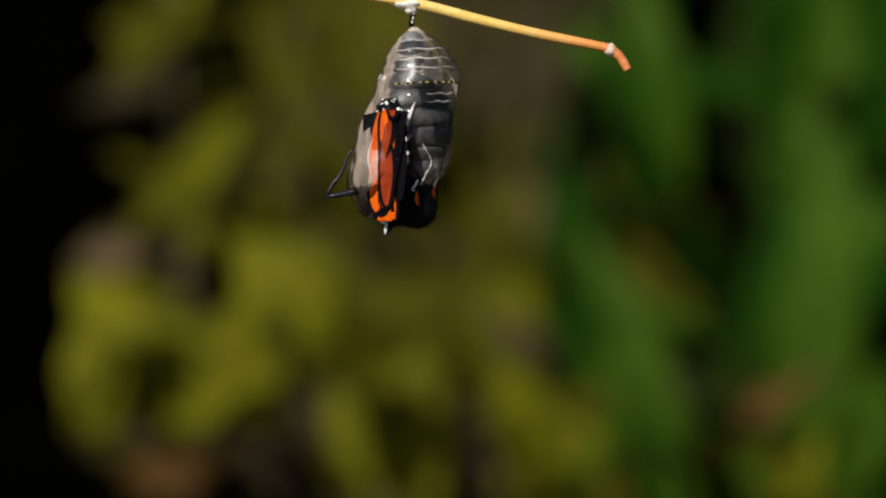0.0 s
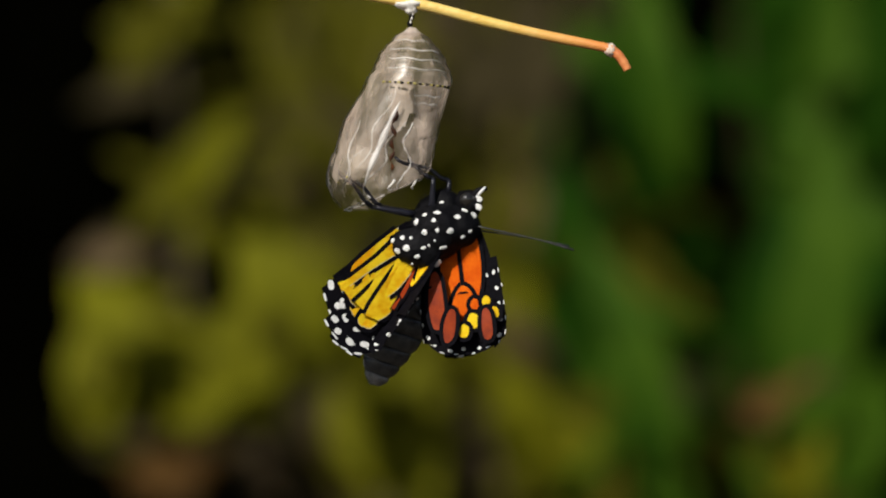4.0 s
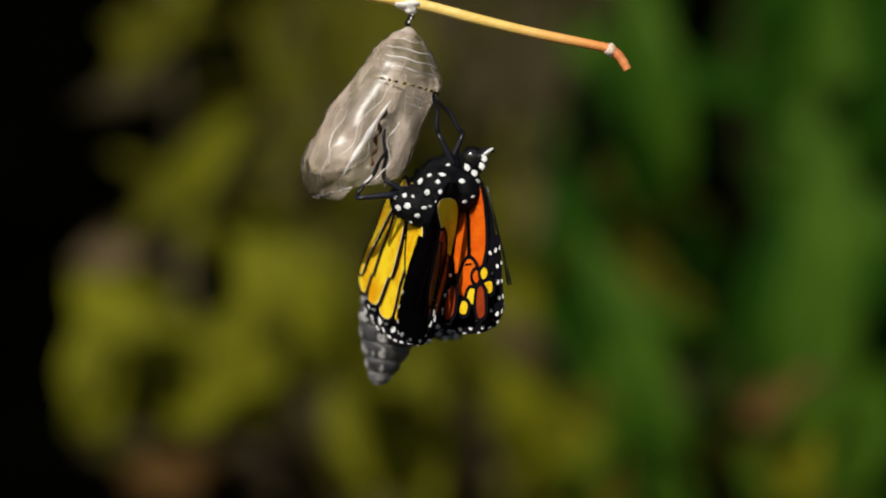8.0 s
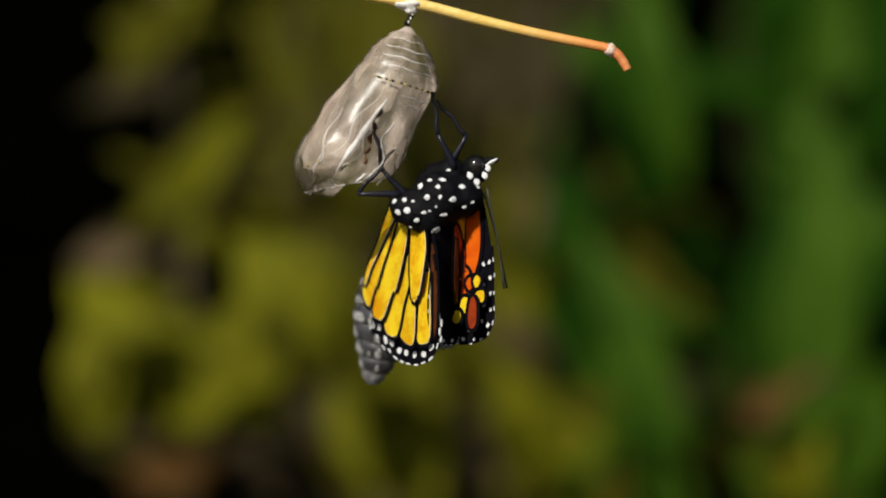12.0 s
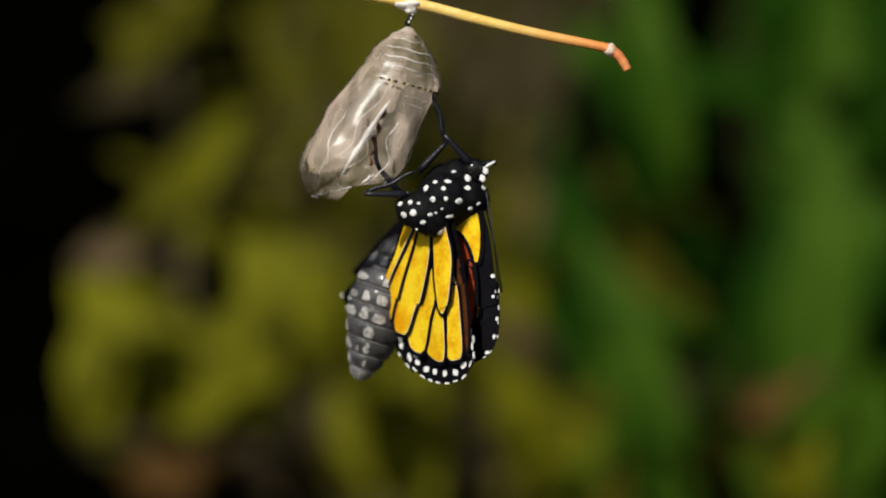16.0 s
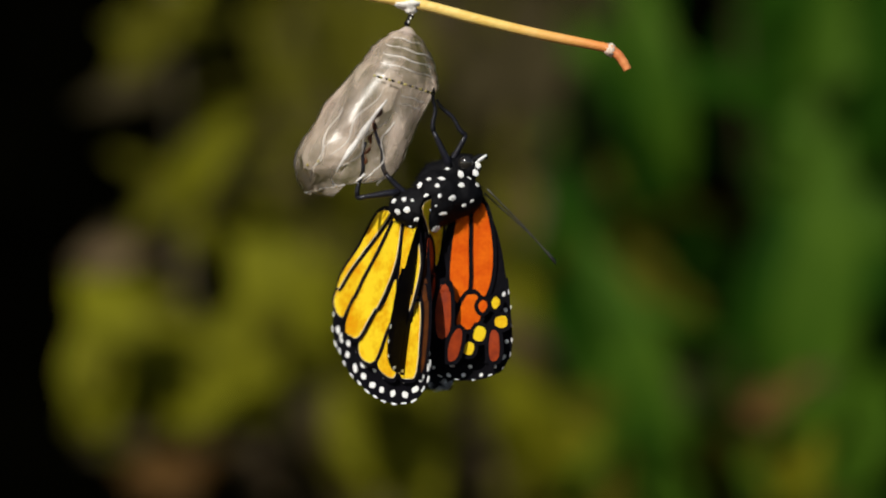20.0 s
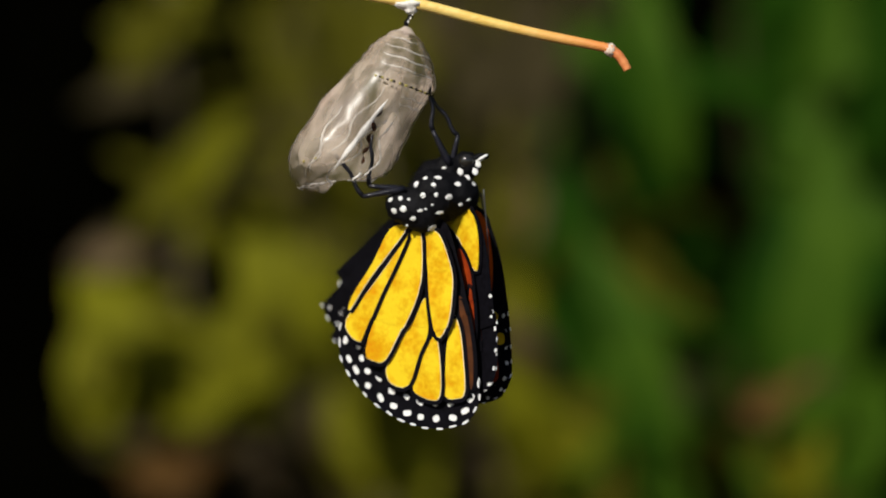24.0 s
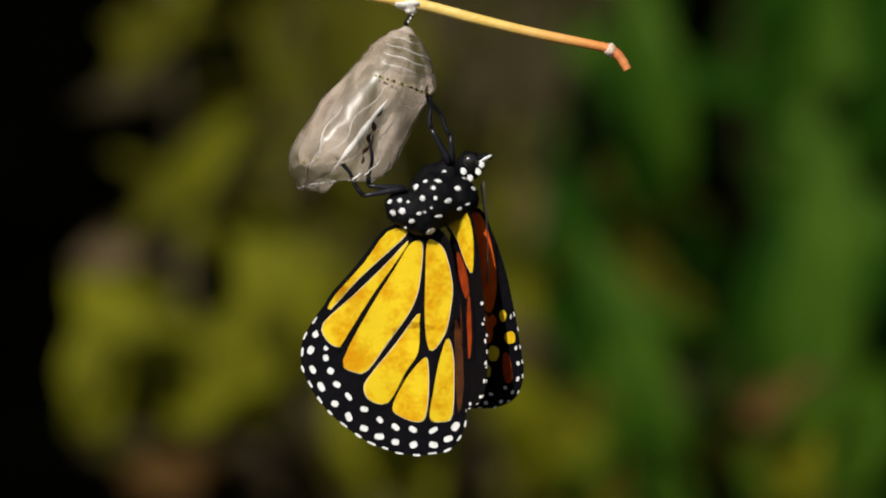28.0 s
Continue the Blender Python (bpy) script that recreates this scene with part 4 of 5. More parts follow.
# seconds, u, v of the root, u, v of the tip, depth
FEELER = ([(0, 685, 385, 672, 215, 2), (2.3, 680, 485, 668, 310, 2), (2.4, 665, 495, 640, 330, 2), (2.5, 620, 500, 500, 420, 2), (2.6, 600, 470, 575, 640, 3),
       (2.8, 568, 590, 388, 568, 0), (3.0, 562, 512, 390, 455, -1), (3.1, 690, 400, 720, 210, 0), (3.2, 815, 430, 990, 520, 0), (3.5, 838, 415, 1015, 425, 0),
       (5.5, 858, 320, 880, 490, 0), (6, 858, 330, 917, 500, 0), (6.5, 862, 320, 885, 500, 0), (7, 862, 320, 890, 500, 0)]
     + [(8, 862, 330, 902, 505, 0), (9, 858, 330, 890, 505, 0), (11, 862, 335, 895, 515, 0), (12, 862, 335, 895, 515, 0), (14.5, 862, 335, 888, 520, 0),
       (15.5, 850, 340, 930, 500, 0), (16, 860, 340, 885, 520, 0), (16.5, 815, 345, 957, 480, 0), (17, 862, 340, 882, 535, 0), (17.5, 862, 340, 885, 530, 0),
       (18, 860, 340, 945, 510, 0), (18.5, 862, 340, 880, 535, 0), (19, 862, 340, 895, 525, 0), (19.5, 862, 340, 885, 530, 0)]
     + [(20, 862, 335, 990, 470, 0), (20.5, 862, 335, 885, 510, 0), (21, 860, 335, 977, 468, 0), (23.5, 845, 340, 905, 522, 0), (23.8, 855, 335, 865, 520, 0),
       (25, 860, 335, 905, 505, 0), (25.6, 858, 325, 868, 510, 0), (28, 856, 322, 866, 510, 0)])
# seconds, hip, knee, foot
LEG_ONE = ([(0, 720, 330, 730, 290, 735, 360, 2), (2.3, 715, 400, 725, 345, 735, 415, 2), (2.4, 710, 450, 720, 405, 740, 460, 1),
       (2.6, 705, 465, 745, 420, 748, 330, -1), (2.8, 690, 495, 742, 470, 725, 380, -1), (3, 705, 432, 755, 396, 735, 320, -2),
       (3.2, 765, 370, 812, 312, 800, 200, -1), (3.5, 760, 370, 765, 330, 720, 318, -1), (5.5, 795, 280, 776, 240, 768, 168, -1),
       (8, 795, 278, 776, 238, 769, 168, -1), (11, 842, 300, 788, 242, 764, 168, -2)]
     + [(12, 800, 290, 776, 240, 766, 168, -1), (14.5, 842, 298, 788, 242, 766, 170, -2), (17, 838, 300, 786, 240, 768, 168, -2),
       (18, 795, 285, 772, 240, 768, 170, -1), (18.5, 838, 298, 786, 240, 766, 170, -2), (19.5, 795, 285, 772, 240, 768, 170, -1),
       (20, 790, 282, 768, 235, 768, 170, -1), (28, 790, 280, 764, 230, 757, 165, -1)])
LEG_TWO = ([(0, 730, 330, 745, 290, 745, 360, 3), (2.3, 725, 400, 745, 345, 745, 415, 3), (2.4, 715, 450, 735, 405, 745, 460, 2),
       (2.6, 690, 465, 665, 420, 655, 340, 1), (2.8, 670, 490, 655, 430, 660, 390, 1), (3, 695, 428, 714, 364, 718, 240, 1),
       (3.2, 770, 370, 790, 320, 740, 315, 2), (3.5, 790, 380, 790, 335, 730, 312, 2), (5.5, 800, 285, 822, 234, 770, 170, 1),
       (8, 800, 285, 820, 236, 770, 168, 1), (11, 745, 300, 788, 255, 766, 172, 0)]
     + [(12, 800, 285, 826, 240, 768, 172, 1), (14.5, 745, 300, 790, 255, 768, 172, 0), (17, 745, 300, 790, 252, 769, 172, 0),
       (18, 800, 285, 825, 240, 769, 172, 1), (18.5, 745, 300, 790, 252, 769, 172, 0), (19.5, 800, 285, 825, 240, 769, 172, 1),
       (28, 800, 290, 798, 240, 760, 170, 1)])
LEG_THREE = ([(0, 655, 335, 580, 350, 640, 240, -2), (1, 650, 325, 567, 338, 632, 225, -2), (2, 645, 345, 562, 337, 640, 205, -2),
       (2.3, 640, 378, 570, 355, 612, 250, -2), (2.4, 635, 380, 570, 350, 612, 260, -2), (2.5, 640, 420, 585, 370, 615, 280, -1),
       (2.6, 650, 465, 608, 415, 602, 320, -1), (2.8, 640, 492, 596, 445, 600, 345, -1), (3.0, 678, 432, 622, 394, 606, 300, -1),
       (3.2, 735, 385, 700, 350, 715, 320, -1), (3.5, 730, 385, 665, 370, 640, 360, -1)]
     + [(5.5, 712, 345, 636, 352, 670, 300, -3), (8, 712, 345, 632, 352, 680, 280, -3), (11, 712, 345, 650, 350, 666, 255, -3),
       (12, 712, 345, 636, 345, 672, 300, -3), (17, 712, 345, 648, 345, 690, 330, -3), (18, 712, 345, 640, 355, 640, 290, -3),
       (20, 712, 340, 634, 352, 645, 280, -3), (21, 705, 338, 645, 350, 595, 268, -3), (28, 700, 338, 645, 348, 588, 262, -3)])
LEG_FOUR = ([(0, 690, 335, 700, 295, 715, 360, 3), (2.3, 690, 400, 700, 345, 715, 415, 3), (2.4, 680, 450, 690, 410, 705, 460, 3),
       (2.6, 670, 460, 655, 415, 660, 330, 1), (2.8, 660, 490, 645, 440, 650, 390, 1), (3, 690, 430, 702, 378, 706, 300, 1),
       (3.2, 740, 380, 715, 345, 705, 335, 1), (3.5, 725, 385, 675, 372, 650, 362, 1), (5.5, 708, 338, 672, 330, 682, 262, -2),
       (8, 708, 335, 682, 320, 682, 255, -2), (11, 708, 335, 668, 335, 664, 262, -2)]
     + [(12, 708, 335, 680, 305, 668, 250, -2), (17, 705, 340, 672, 300, 660, 250, -2), (20, 708, 335, 684, 310, 672, 255, -2),
       (21, 700, 335, 655, 330, 660, 250, -2), (28, 695, 334, 654, 330, 660, 248, -2)])
LEGS = [LEG_ONE, LEG_TWO, LEG_THREE, LEG_FOUR]
# wings: seconds, u, v of the root, depth, lean, tilt, turn, length, span
NEAR_HIND = ([(0, 705, 300, -0.5, 184, 0, 0, 170, 20), (2, 700, 330, -0.5, 184, 0, 0, 170, 26), (2.3, 692, 395, -2, 184, 0, 0, 170, 28),
       (2.4, 690, 420, -1, 195, 3, 0, 170, 40), (2.5, 695, 505, -1, 235, -3, 0, 150, 45), (2.6, 705, 512, -2, 225, -3, 0, 130, 45),
       (2.8, 712, 540, -2, 130, -3, 0, 140, 45), (3, 724, 545, 5, -24, -3, 0, 135, 20), (3.1, 715, 505, -1, 62, -3, 20, 170, 40)]
     + [(3.2, 705, 490, -1, 48, -3, 40, 190, 36), (3.5, 712, 465, -2, 30, -3, 40, 195, 40),
       (5.5, 758, 405, 1.5, -2, 0, 0, 200, 55), (6, 722, 398, 1.5, 6, 0, 0, 200, 62), (6.5, 758, 405, 1.5, -2, 0, 0, 200, 55), (7, 768, 402, 1.54, -6, 0, 0, 197, 55),
       (7.5, 750, 402, 1.5, -1, 0, 0, 200, 55), (8, 735, 402, 1.42, 2, 0, 0, 206, 67), (8.5, 762, 402, 1.38, -6, 0, 0, 210, 54), (9, 756, 405, 1.31, 2, 0, 0, 215, 54),
       (9.5, 764, 405, 1.25, -5, 0, 0, 220, 56), (10, 758, 405, 1.22, 0, 0, 0, 222, 57), (10.5, 756, 405, 1.19, 0, 0, 0, 225, 57), (11, 770, 407, 1.12, -5, 0, 0, 230, 58),
       (11.5, 770, 407, 1.1, -5, 0, 0, 232, 58), (12, 740, 410, 1.05, 0, 0, 0, 236, 59), (12.3, 758, 410, 1, -4, 0, 0, 240, 59), (12.5, 748, 410, 0.98, 0, 0, 0, 242, 60),
       (14.5, 764, 412, 0.77, -3, 0, 0, 258, 60), (15, 774, 414, 0.72, -2, 0, 0, 262, 61), (15.5, 780, 412, 0.72, -8, 0, 0, 262, 54), (16, 777, 414, 0.69, -4, 0, 0, 265, 60),
       (16.5, 785, 412, 0.72, -10, 0, 0, 262, 46), (17, 763, 416, 0.5, -3, 0, 0, 280, 66), (17.5, 763, 416, 0.44, -3, 0, 0, 285, 66), (18, 728, 412, 0.38, 5, 0, 0, 290, 62),
       (18.5, 760, 414, 0.35, -3, 0, 0, 292, 66), (19, 760, 414, 0.27, -3, 0, 0, 298, 66), (19.5, 745, 412, 0.23, 0, 0, 0, 302, 64), (20, 724, 404, 0.1, 4, 0, 0, 312, 59),
       (20.5, 742, 410, -0, 0, 0, 0, 320, 64), (21, 732, 408, -0.12, 1.5, 0, 0, 330, 62), (21.5, 736, 408, -0.19, 1, 0, 0, 335, 60), (23.5, 718, 402, -0.38, 4, 0, 0, 350, 56),
       (23.8, 755, 412, -0.32, -5, 0, 0, 346, 69), (24.4, 752, 412, -0.4, -5, 0, 0, 352, 70), (24.7, 742, 410, -0.6, -1, 0, 0, 368, 72), (25, 732, 406, -0.63, 5, 0, 0, 370, 63),
       (25.3, 748, 408, -0.69, -1, 0, 0, 375, 72), (25.6, 746, 408, -0.72, 0, 0, 0, 374, 73), (25.8, 732, 405, -0.75, 5, 0, 0, 376, 62), (26, 746, 408, -0.79, 0, 0, 0, 376, 73),
       (26.8, 744, 406, -0.87, 0, 0, 0, 386, 73), (27, 741, 405, -0.87, 0.5, 0, 0, 390, 72), (27.1, 735, 404, -0.87, 2, 0, 0, 390, 64), (27.4, 736, 404, -0.9, 2, 0, 0, 392, 66),
       (27.7, 742, 405, -0.95, 1, 0, 0, 396, 72), (28, 745, 405, -1, 0, 0, 0, 400, 75)])
NEAR_FORE = ([(0, 752, 298, -1.5, 172, 0, 120, 160, 8), (1, 756, 316, -1.6, 172, 0, 120, 160, 8), (2, 762, 356, -2, 172, 0, 125, 160, 8),
       (2.3, 750, 375, -1.5, 172, 0, 120, 150, 8), (2.4, 735, 440, -2, 168, 2, 70, 150, 10), (2.5, 680, 500, -2, 130, 0, 0, 150, 20),
       (2.6, 700, 510, -2, 92, 0, 0, 150, 27), (2.8, 700, 540, -2, 80, 0, 0, 145, 27), (3, 725, 550, 2.5, -88, 0, 50, 175, 16)]
     + [(3.1, 715, 500, -1.5, 72, 0, 10, 185, 20), (3.2, 720, 490, 0, 60, 0, 30, 190, 18), (3.5, 740, 465, -1, 40, 0, -60, 195, 18),
       (5.5, 803, 370, 0, 4, 0, -30, 200, 20), (6, 752, 398, -6, 16, 0, 58, 205, 24), (6.5, 803, 370, 0, 6, 0, -30, 200, 20),
       (7, 813, 372, 0, -2, 0, -30, 205, 22), (8, 778, 396, -6, 14, 0, 58, 215, 24), (8.5, 810, 374, 0, 2, 0, -30, 210, 22)]
     + [(11, 810, 374, 0, 2, 0, -30, 228, 23), (11.5, 810, 374, 0, 2, 0, -30, 228, 23), (12, 800, 380, 0, 4, 0, 58, 230, 22),
       (12.3, 810, 376, 0, 2, 0, -30, 232, 23), (12.5, 812, 380, 0, 4, 0, -50, 234, 22), (14.5, 808, 380, 0, 2, 0, -32, 250, 23),
       (15, 810, 382, 0, 2, 0, -30, 252, 23), (16, 812, 384, 0, 1, 0, -30, 258, 23), (16.5, 805, 385, 0, -8, 0, 20, 260, 20), (17, 812, 386, 0, 2, 0, -30, 268, 24)]
     + [(17.5, 812, 386, 0, 2, 0, -30, 270, 24), (18, 766, 380, -3, 8, 0, 58, 275, 23), (18.5, 812, 384, 0, 2, 0, -30, 278, 24),
       (19, 810, 384, 0, 2, 0, -32, 280, 24), (19.5, 808, 378, 0, 4, 0, 58, 285, 24), (20, 758, 375, -3, 9, 0, 58, 290, 24),
       (20.5, 808, 376, 0, 4, 0, 58, 295, 24), (21, 784, 376, -3, 6, 0, 58, 300, 24), (23.5, 743, 375, -3, 8, 0, 58, 315, 27)]
     + [(23.8, 818, 380, 0, 0, 0, -48, 320, 26), (24.4, 818, 380, 0, 0, 0, -48, 325, 26), (25, 802, 372, -1, 3, 0, 58, 330, 26),
       (25.6, 816, 376, 0, 0, 0, -48, 335, 27), (25.8, 796, 372, -1, 4, 0, 58, 338, 27), (26, 813, 376, 0, 0, 0, -58, 339, 27), (26.2, 814, 376, 0, 0, 0, -58, 340, 27),
       (26.8, 812, 374, 0, 0, 0, -58, 344, 27), (27, 808, 373, 0, 1, 0, -58, 345, 27), (27.1, 796, 372, -1, 4, 0, 58, 345, 27), (27.4, 796, 372, -1, 4, 0, 58, 346, 27)]
     + [(28, 812, 374, 0, 0, 0, -58, 350, 27)])
FAR_FORE = ([(0, 682, 376, -6.5, 184, 0, 42, 198, 18), (1, 683, 390, -6.5, 184, 0, 42, 198, 18), (2, 684, 426, -6.5, 184, 0, 42, 198, 18),
       (2.3, 668, 470, -6, 182, 0, 42, 204, 15), (2.4, 655, 488, -4, 176, 0, 20, 200, 15), (2.5, 700, 510, 2, 140, 2, 0, 145, 18),
       (2.6, 690, 520, 3, 95, 2, 0, 140, 18), (2.8, 690, 560, 3, 85, 2, 0, 140, 18), (3, 742, 550, 0, 238, 2, 30, 142, 26)]
     + [(3.1, 745, 505, -1, 288, 2, 0, 170, 22), (3.2, 762, 485, 0, 314, 2, 0, 165, 23), (3.5, 795, 460, 0, 355, 2, 0, 180, 27),
       (5.5, 823, 375, 3.2, 364, 2, -55, 190, 22), (6, 812, 372, 0.5, 360, 2, -15, 208, 31), (6.5, 826, 375, 3.2, 364, 2, -55, 200, 22),
       (7, 830, 378, 3.2, 366, 2, -65, 205, 22), (7.5, 826, 375, 3.2, 362, 2, -50, 205, 23), (8, 824, 376, 0.5, 360, 2, -42, 215, 26)]
     + [(8.5, 830, 378, 3.2, 366, 2, -60, 215, 22), (9, 828, 375, 3.2, 362, 2, -50, 220, 23), (9.5, 830, 378, 3.2, 366, 2, -62, 225, 22),
       (10, 828, 376, 3.2, 363, 2, -52, 225, 23), (10.5, 828, 376, 3.2, 362, 2, -40, 225, 24), (11, 830, 378, 3.2, 365, 2, -62, 235, 22),
       (11.5, 830, 378, 3.2, 365, 2, -62, 235, 22), (12, 818, 376, 3.2, 362, 2, -42, 235, 24), (12.3, 830, 378, 3.2, 365, 2, -60, 238, 22)]
     + [(12.5, 830, 376, 3.2, 362, 2, -45, 240, 24), (14.5, 833, 380, 3.2, 365, 2, -60, 250, 23), (15, 833, 382, 3.2, 365, 2, -60, 255, 23),
       (15.5, 800, 395, 0.5, 354, 2, -20, 255, 24), (16, 828, 385, 3.2, 363, 2, -55, 260, 23), (16.5, 790, 400, 0.5, 350, 2, -20, 262, 24),
       (17, 836, 385, 3.2, 365, 2, -62, 272, 23), (17.5, 836, 385, 3.2, 365, 2, -62, 275, 23), (18, 825, 378, 0.5, 364, 2, -16, 292, 30)]
     + [(18.5, 836, 385, 3.2, 365, 2, -62, 282, 23), (19, 836, 385, 3.2, 365, 2, -62, 285, 23), (19.5, 826, 380, 3.2, 362, 2, -45, 292, 26),
       (20, 822, 378, 0.5, 362, 2, 0, 296, 31), (20.5, 826, 378, 3.2, 362, 2, -45, 300, 26), (21, 836, 376, 0.5, 360, 2, -36, 312, 30),
       (21.5, 826, 376, 3.2, 360, 2, -40, 315, 27), (23.5, 815, 378, 0.5, 360, 2, 0, 335, 33), (23.8, 828, 382, 3.2, 360, 2, -26, 335, 24)]
     + [(24.4, 828, 382, 3.2, 359, 2, -26, 338, 24), (24.7, 822, 378, 3.2, 356, 2, -42, 340, 27), (25, 822, 372, 0.5, 354, 2, -40, 345, 31),
       (25.3, 828, 380, 3.2, 359, 2, -58, 340, 24), (25.6, 828, 380, 3.2, 358, 2, -26, 345, 26), (25.8, 814, 372, 0.5, 354, 2, -16, 350, 31), (26, 824, 378, 3.2, 357, 2, -33, 342, 26),
       (26.2, 824, 378, 3.2, 357, 2, -33, 344, 26), (26.8, 826, 376, 3.2, 355, 2, -33, 352, 27), (27, 822, 375, 3, 355, 2, -33, 352, 28), (27.1, 814, 372, 0.5, 354, 2, -14, 352, 31)]
     + [(27.4, 814, 372, 0.5, 354, 2, -18, 352, 31), (27.7, 822, 374, 3.2, 355, 2, -36, 352, 29), (28, 824, 376, 3.2, 355, 2, -33, 352, 29)])
FAR_HIND = ([(0, 668, 312, 0, 188, 0, 25, 205, 50), (2, 668, 340, 0, 188, 0, 25, 195, 50), (2.3, 690, 385, -1.6, 180, 0, 20, 190, 30),
       (2.4, 685, 450, 1, 178, 3, 0, 180, 26), (2.5, 705, 505, 4, -5, 3, 0, 150, 30), (2.6, 690, 520, 4, -5, 3, 0, 150, 30),
       (2.8, 715, 555, 4, -12, 3, 0, 150, 30), (3, 735, 540, 4, -12, 3, 0, 150, 24), (3.1, 740, 510, 3, -55, 3, 0, 160, 30)]
     + [(3.2, 772, 495, 2, -48, 3, 20, 165, 34), (3.5, 790, 465, 2, -22, 3, 20, 180, 34), (5.5, 775, 405, 23, -10, 3, 30, 200, 36),
       (6, 780, 405, 23, -10, 3, 30, 200, 36), (8, 780, 405, 23, -12, 3, 30, 208, 36), (11, 765, 405, 25, -16, 3, 20, 225, 40),
       (14.5, 755, 410, 22.5, 8, 3, 10, 225, 46), (15.5, 706, 415, 25, 14, 3, 10, 225, 40), (16, 742, 412, 22.5, 16, 3, 10, 238, 48)]
     + [(16.5, 706, 415, 25, 14, 3, 10, 225, 40), (17, 738, 412, 22.5, 16, 3, 10, 238, 48), (17.5, 738, 412, 22.5, 16, 3, 10, 238, 48),
       (18, 760, 410, 22.5, -10, 3, 30, 280, 40), (18.5, 738, 412, 22.5, 16, 3, 10, 238, 48), (19, 738, 412, 22.5, 16, 3, 10, 238, 48),
       (20, 760, 408, 22.5, -10, 3, 40, 300, 40), (21, 760, 408, 22.5, -8, 3, 40, 320, 40), (23.5, 760, 408, 22.5, -6, 3, 50, 330, 40)]
     + [(23.8, 720, 412, 22.5, 16, 3, 5, 262, 52), (24.4, 720, 412, 22.5, 15, 3, 5, 266, 52), (25, 755, 408, 22.5, -4, 3, 40, 355, 44),
       (25.6, 745, 408, 22.5, -3, 3, 10, 360, 58), (25.8, 755, 408, 22.5, -4, 3, 40, 365, 44), (26, 748, 408, 22.5, -3, 3, 20, 366, 54), (28, 755, 408, 22.5, -5, 3, 30, 380, 46)])
# seconds, lean, turn of the shell
SHELL_LEAN = [(0, -2.6, 0), (2.3, -2.4, 0), (2.4, -2, 0), (2.6, -2, 0), (2.8, -1, 0), (3.0, 0, 0), (3.2, -3.5, -8), (3.4, -1, -6), (3.5, 0, -6), (5.5, 12.5, 4), (8, 13.5, 4), (11, 16, 4), (12, 16, 4),
              (14.5, 16.5, 4), (16.5, 13.5, 4), (17, 15.5, 4), (20, 16, 4), (20.5, 18, 6), (21, 17.5, 6), (23.5, 18.5, 10), (28, 18.5, 10)]

TIMES = sorted({round(t, 3) for t in [0, 0.5, 1, 1.5, 2] + [2 + k / 10 for k in range(16)] + [2.433, 2.467, 2.533, 2.567, 2.667, 3.033, 3.067, 3.133, 3.167]
                + [3.5 + k / 4 for k in range(9)] + [5.5 + k / 4 for k in range(91)] + [r[0] for r in NEAR_HIND] + [r[0] for r in FAR_FORE]})


def turned(u, v, d, lean, tilt=0.0, turn=0.0):
    return (Matrix.Translation(at(u, v, d)) @ Matrix.Rotation(radians(lean), 4, "Y") @ Matrix.Rotation(radians(tilt), 4, "X")
            @ Matrix.Rotation(radians(turn), 4, "Z"))


def reach(u0, v0, u1, v1):
    """Lean of a thing hanging down from the first place to the second."""
    return math.degrees(math.atan2(u0 - u1, v1 - v0))


def steady(angles):
    """Angles in degrees without jumps of a full turn."""
    out = [angles[0]]
    for a in angles[1:]:
        out.append(out[-1] + (a - out[-1] + 180) % 360 - 180)
    return out


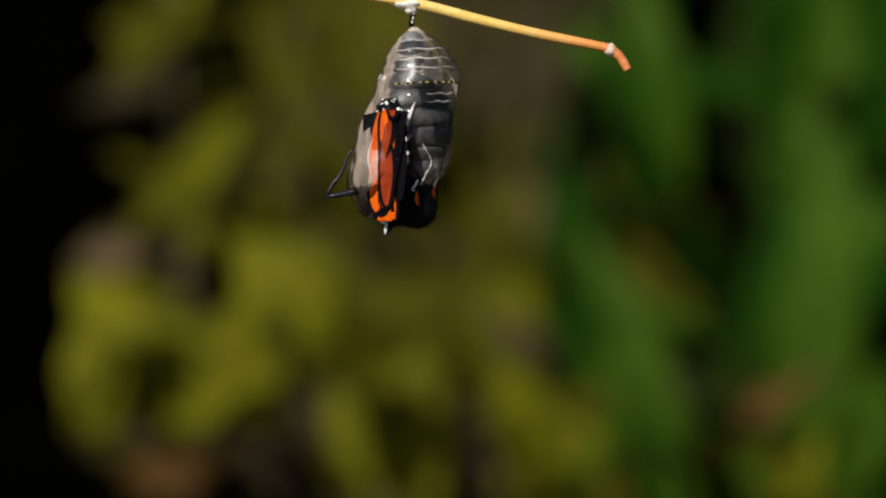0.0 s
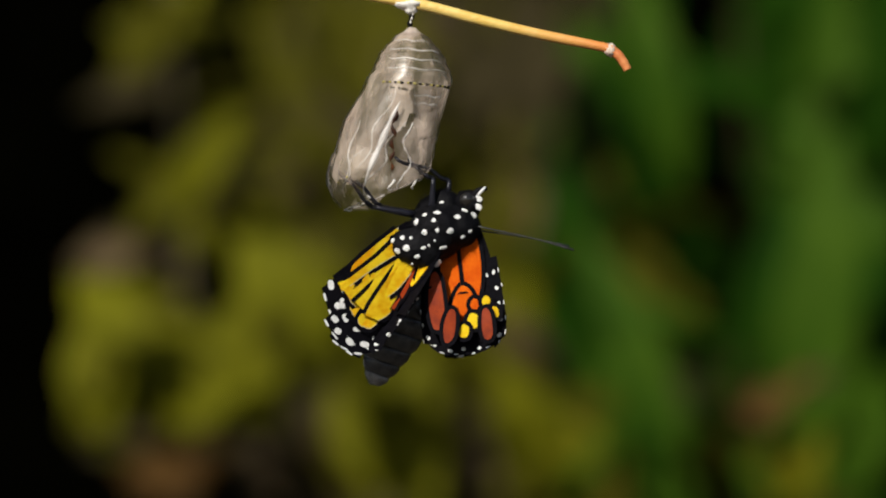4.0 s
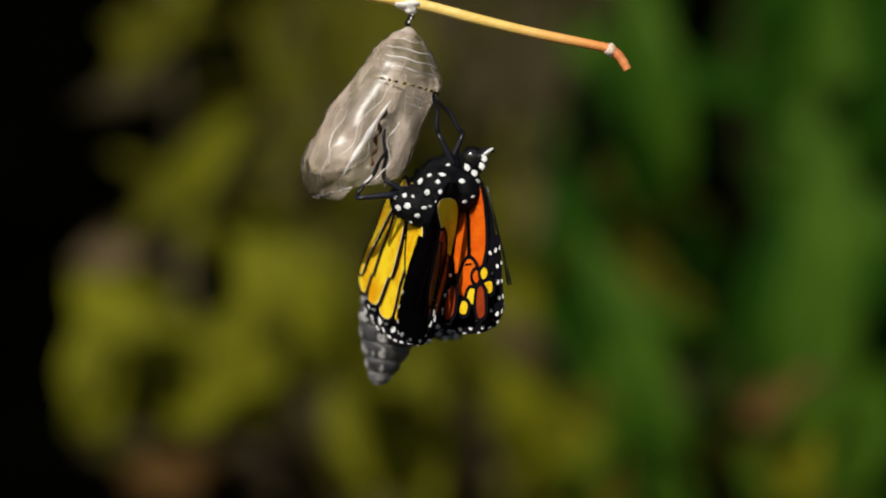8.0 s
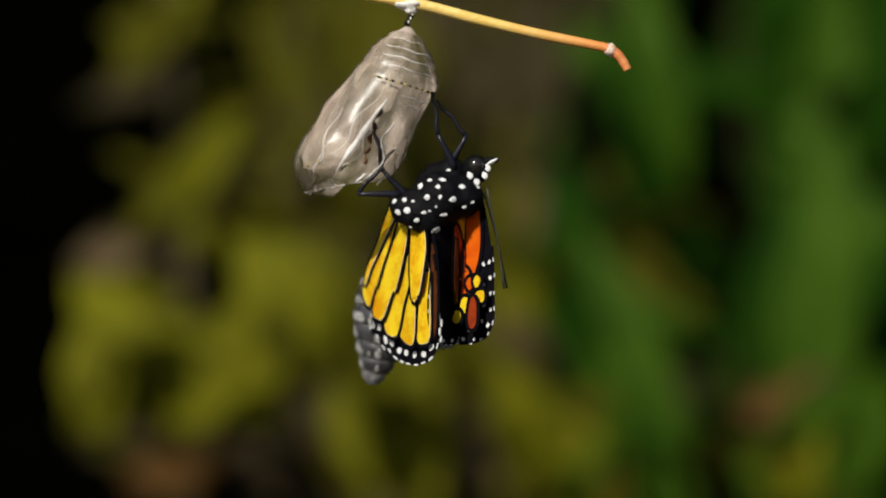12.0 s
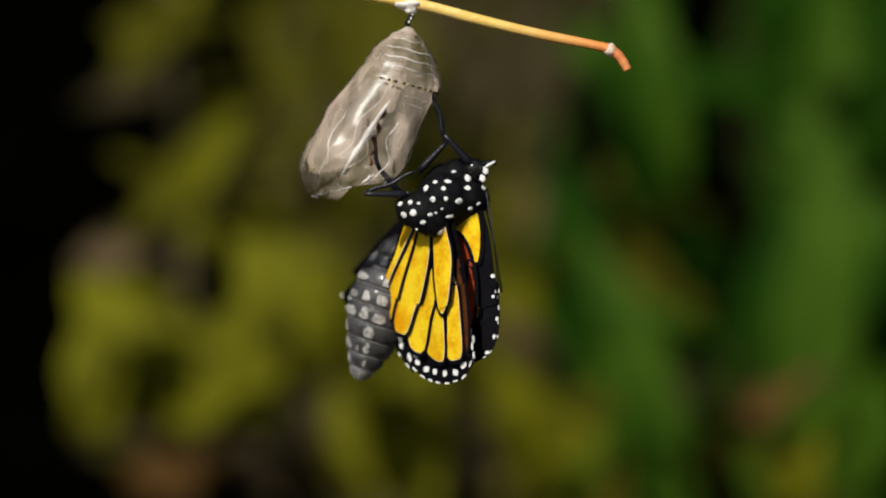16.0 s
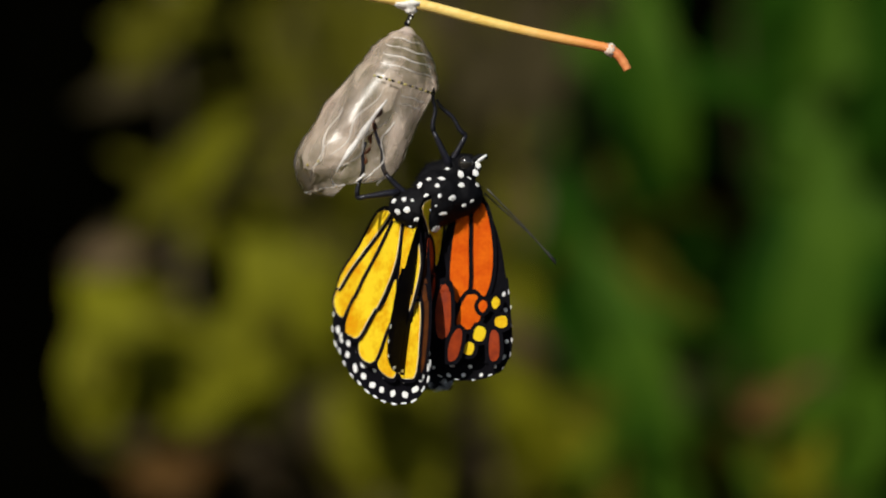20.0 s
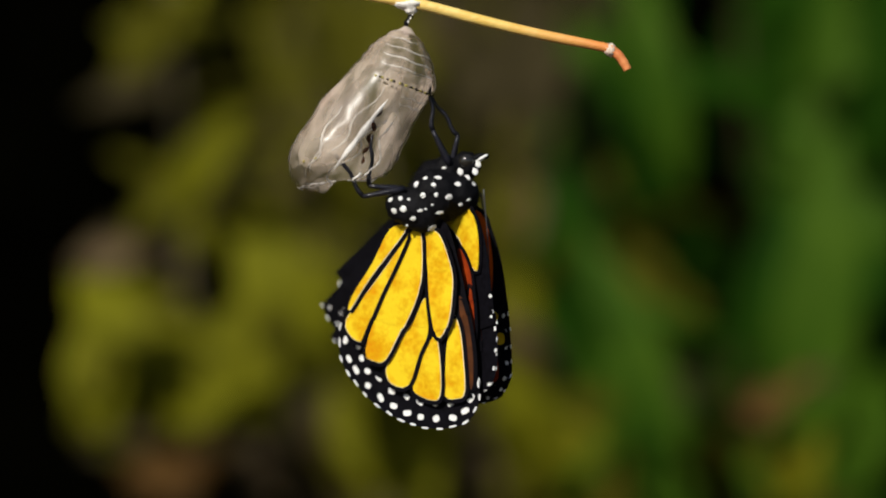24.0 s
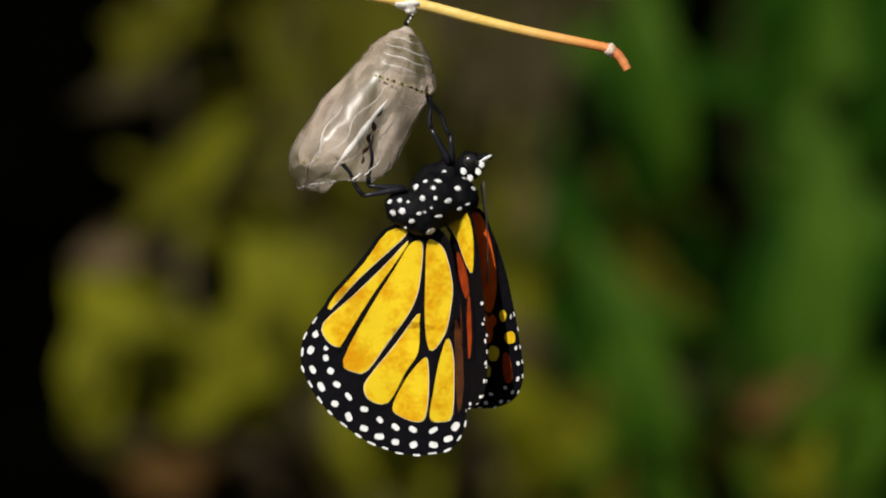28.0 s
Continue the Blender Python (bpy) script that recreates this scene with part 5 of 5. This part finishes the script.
def motions():
    walk(SHELL_THING, [(t, turned(728, 20, 0, state(SHELL_LEAN, t)[0], 0, state(SHELL_LEAN, t)[1])) for t in sorted({r[0] for r in SHELL_LEAN} | {1, 10, 13, 18, 22, 25})])
    home = {t: at(*state(THORAX, t)[:3]) for t in TIMES}
    walk(B["root"], [(t, Matrix.Translation(home[t])) for t in TIMES])

    def carry(ob, poses):
        walk(ob, [(t, Matrix.Translation(-home[t]) @ m) for t, m in zip(TIMES, poses)])

    bow = [(0, 0), (2.4, 0), (2.55, 35), (3.0, 40), (3.2, 10), (3.5, 0)]
    spin = [(0, 180), (2.3, 180), (2.6, 0), (28, 0)]
    carry(B["thorax"], [turned(*state(THORAX, t), state(bow, t)[0], state(spin, t)[0]) for t in TIMES])
    carry(B["head"], [turned(*state(HEAD, t)) for t in TIMES])
    rows = [state(ABDOMEN, t) for t in TIMES]
    leans = steady([reach(*r[:4]) for r in rows])
    carry(B["abdomen"], [turned(r[0], r[1], r[4], a, 0, r[5]) for r, a in zip(rows, leans)])
    rows = [state(FEELER, t) for t in TIMES]
    leans = steady([reach(*r[:4]) for r in rows])
    carry(B["antenna"][0], [turned(r[0], r[1], r[4] - 1.5, a) for r, a in zip(rows, leans)])
    carry(B["antenna"][1], [turned(r[0] - 4, r[1] + 6, r[4] + 3, a - 4, 10) for r, a in zip(rows, leans)])
    for femur, tibia, track, (thigh, _) in zip(B["femur"], B["tibia"], LEGS, THIGH_SHIN):
        rows = [state(track, t) for t in TIMES]
        f, s = steady([reach(*r[:4]) for r in rows]), steady([reach(*r[2:6]) for r in rows])
        # the knee is given; the upper end lies in the thorax
        root = [Vector((r[2], r[3])) + Vector((r[0] - r[2], r[1] - r[3])).normalized() * (thigh * 0.98 / 0.08) for r in rows]
        carry(femur, [turned(q.x, q.y, r[6], a, -8) for q, r, a in zip(root, rows, f)])
        carry(tibia, [turned(r[2], r[3], r[6] - 0.6, a) for r, a in zip(rows, s)])
    packed = [(0, 1), (28, 1)]
    early, late = [(0, 1), (3.5, 1), (5.2, 0), (28, 0)], [(0, 1), (2.75, 1), (2.95, 0), (28, 0)]
    for wing, track, pack in ((B["near_hind"], NEAR_HIND, early), (B["near_fore"], NEAR_FORE, early), (B["far_fore"], FAR_FORE, late), (B["far_hind"], FAR_HIND, packed)):
        rows = [state(track, t) for t in TIMES]
        spreads = [wing.spread(r[6] * 0.08, r[7], state(pack, t)[0]) for t, r in zip(TIMES, rows)]
        carry(wing.hub, [turned(*r[:4], r[4] + sp[0], r[5] + sp[1]) for r, sp in zip(rows, spreads)])
        for k in range(len(wing.pieces)):
            walk(spreads[0][2][k][0], [(t, sp[2][k][1]) for t, sp in zip(TIMES, spreads)])


motions()
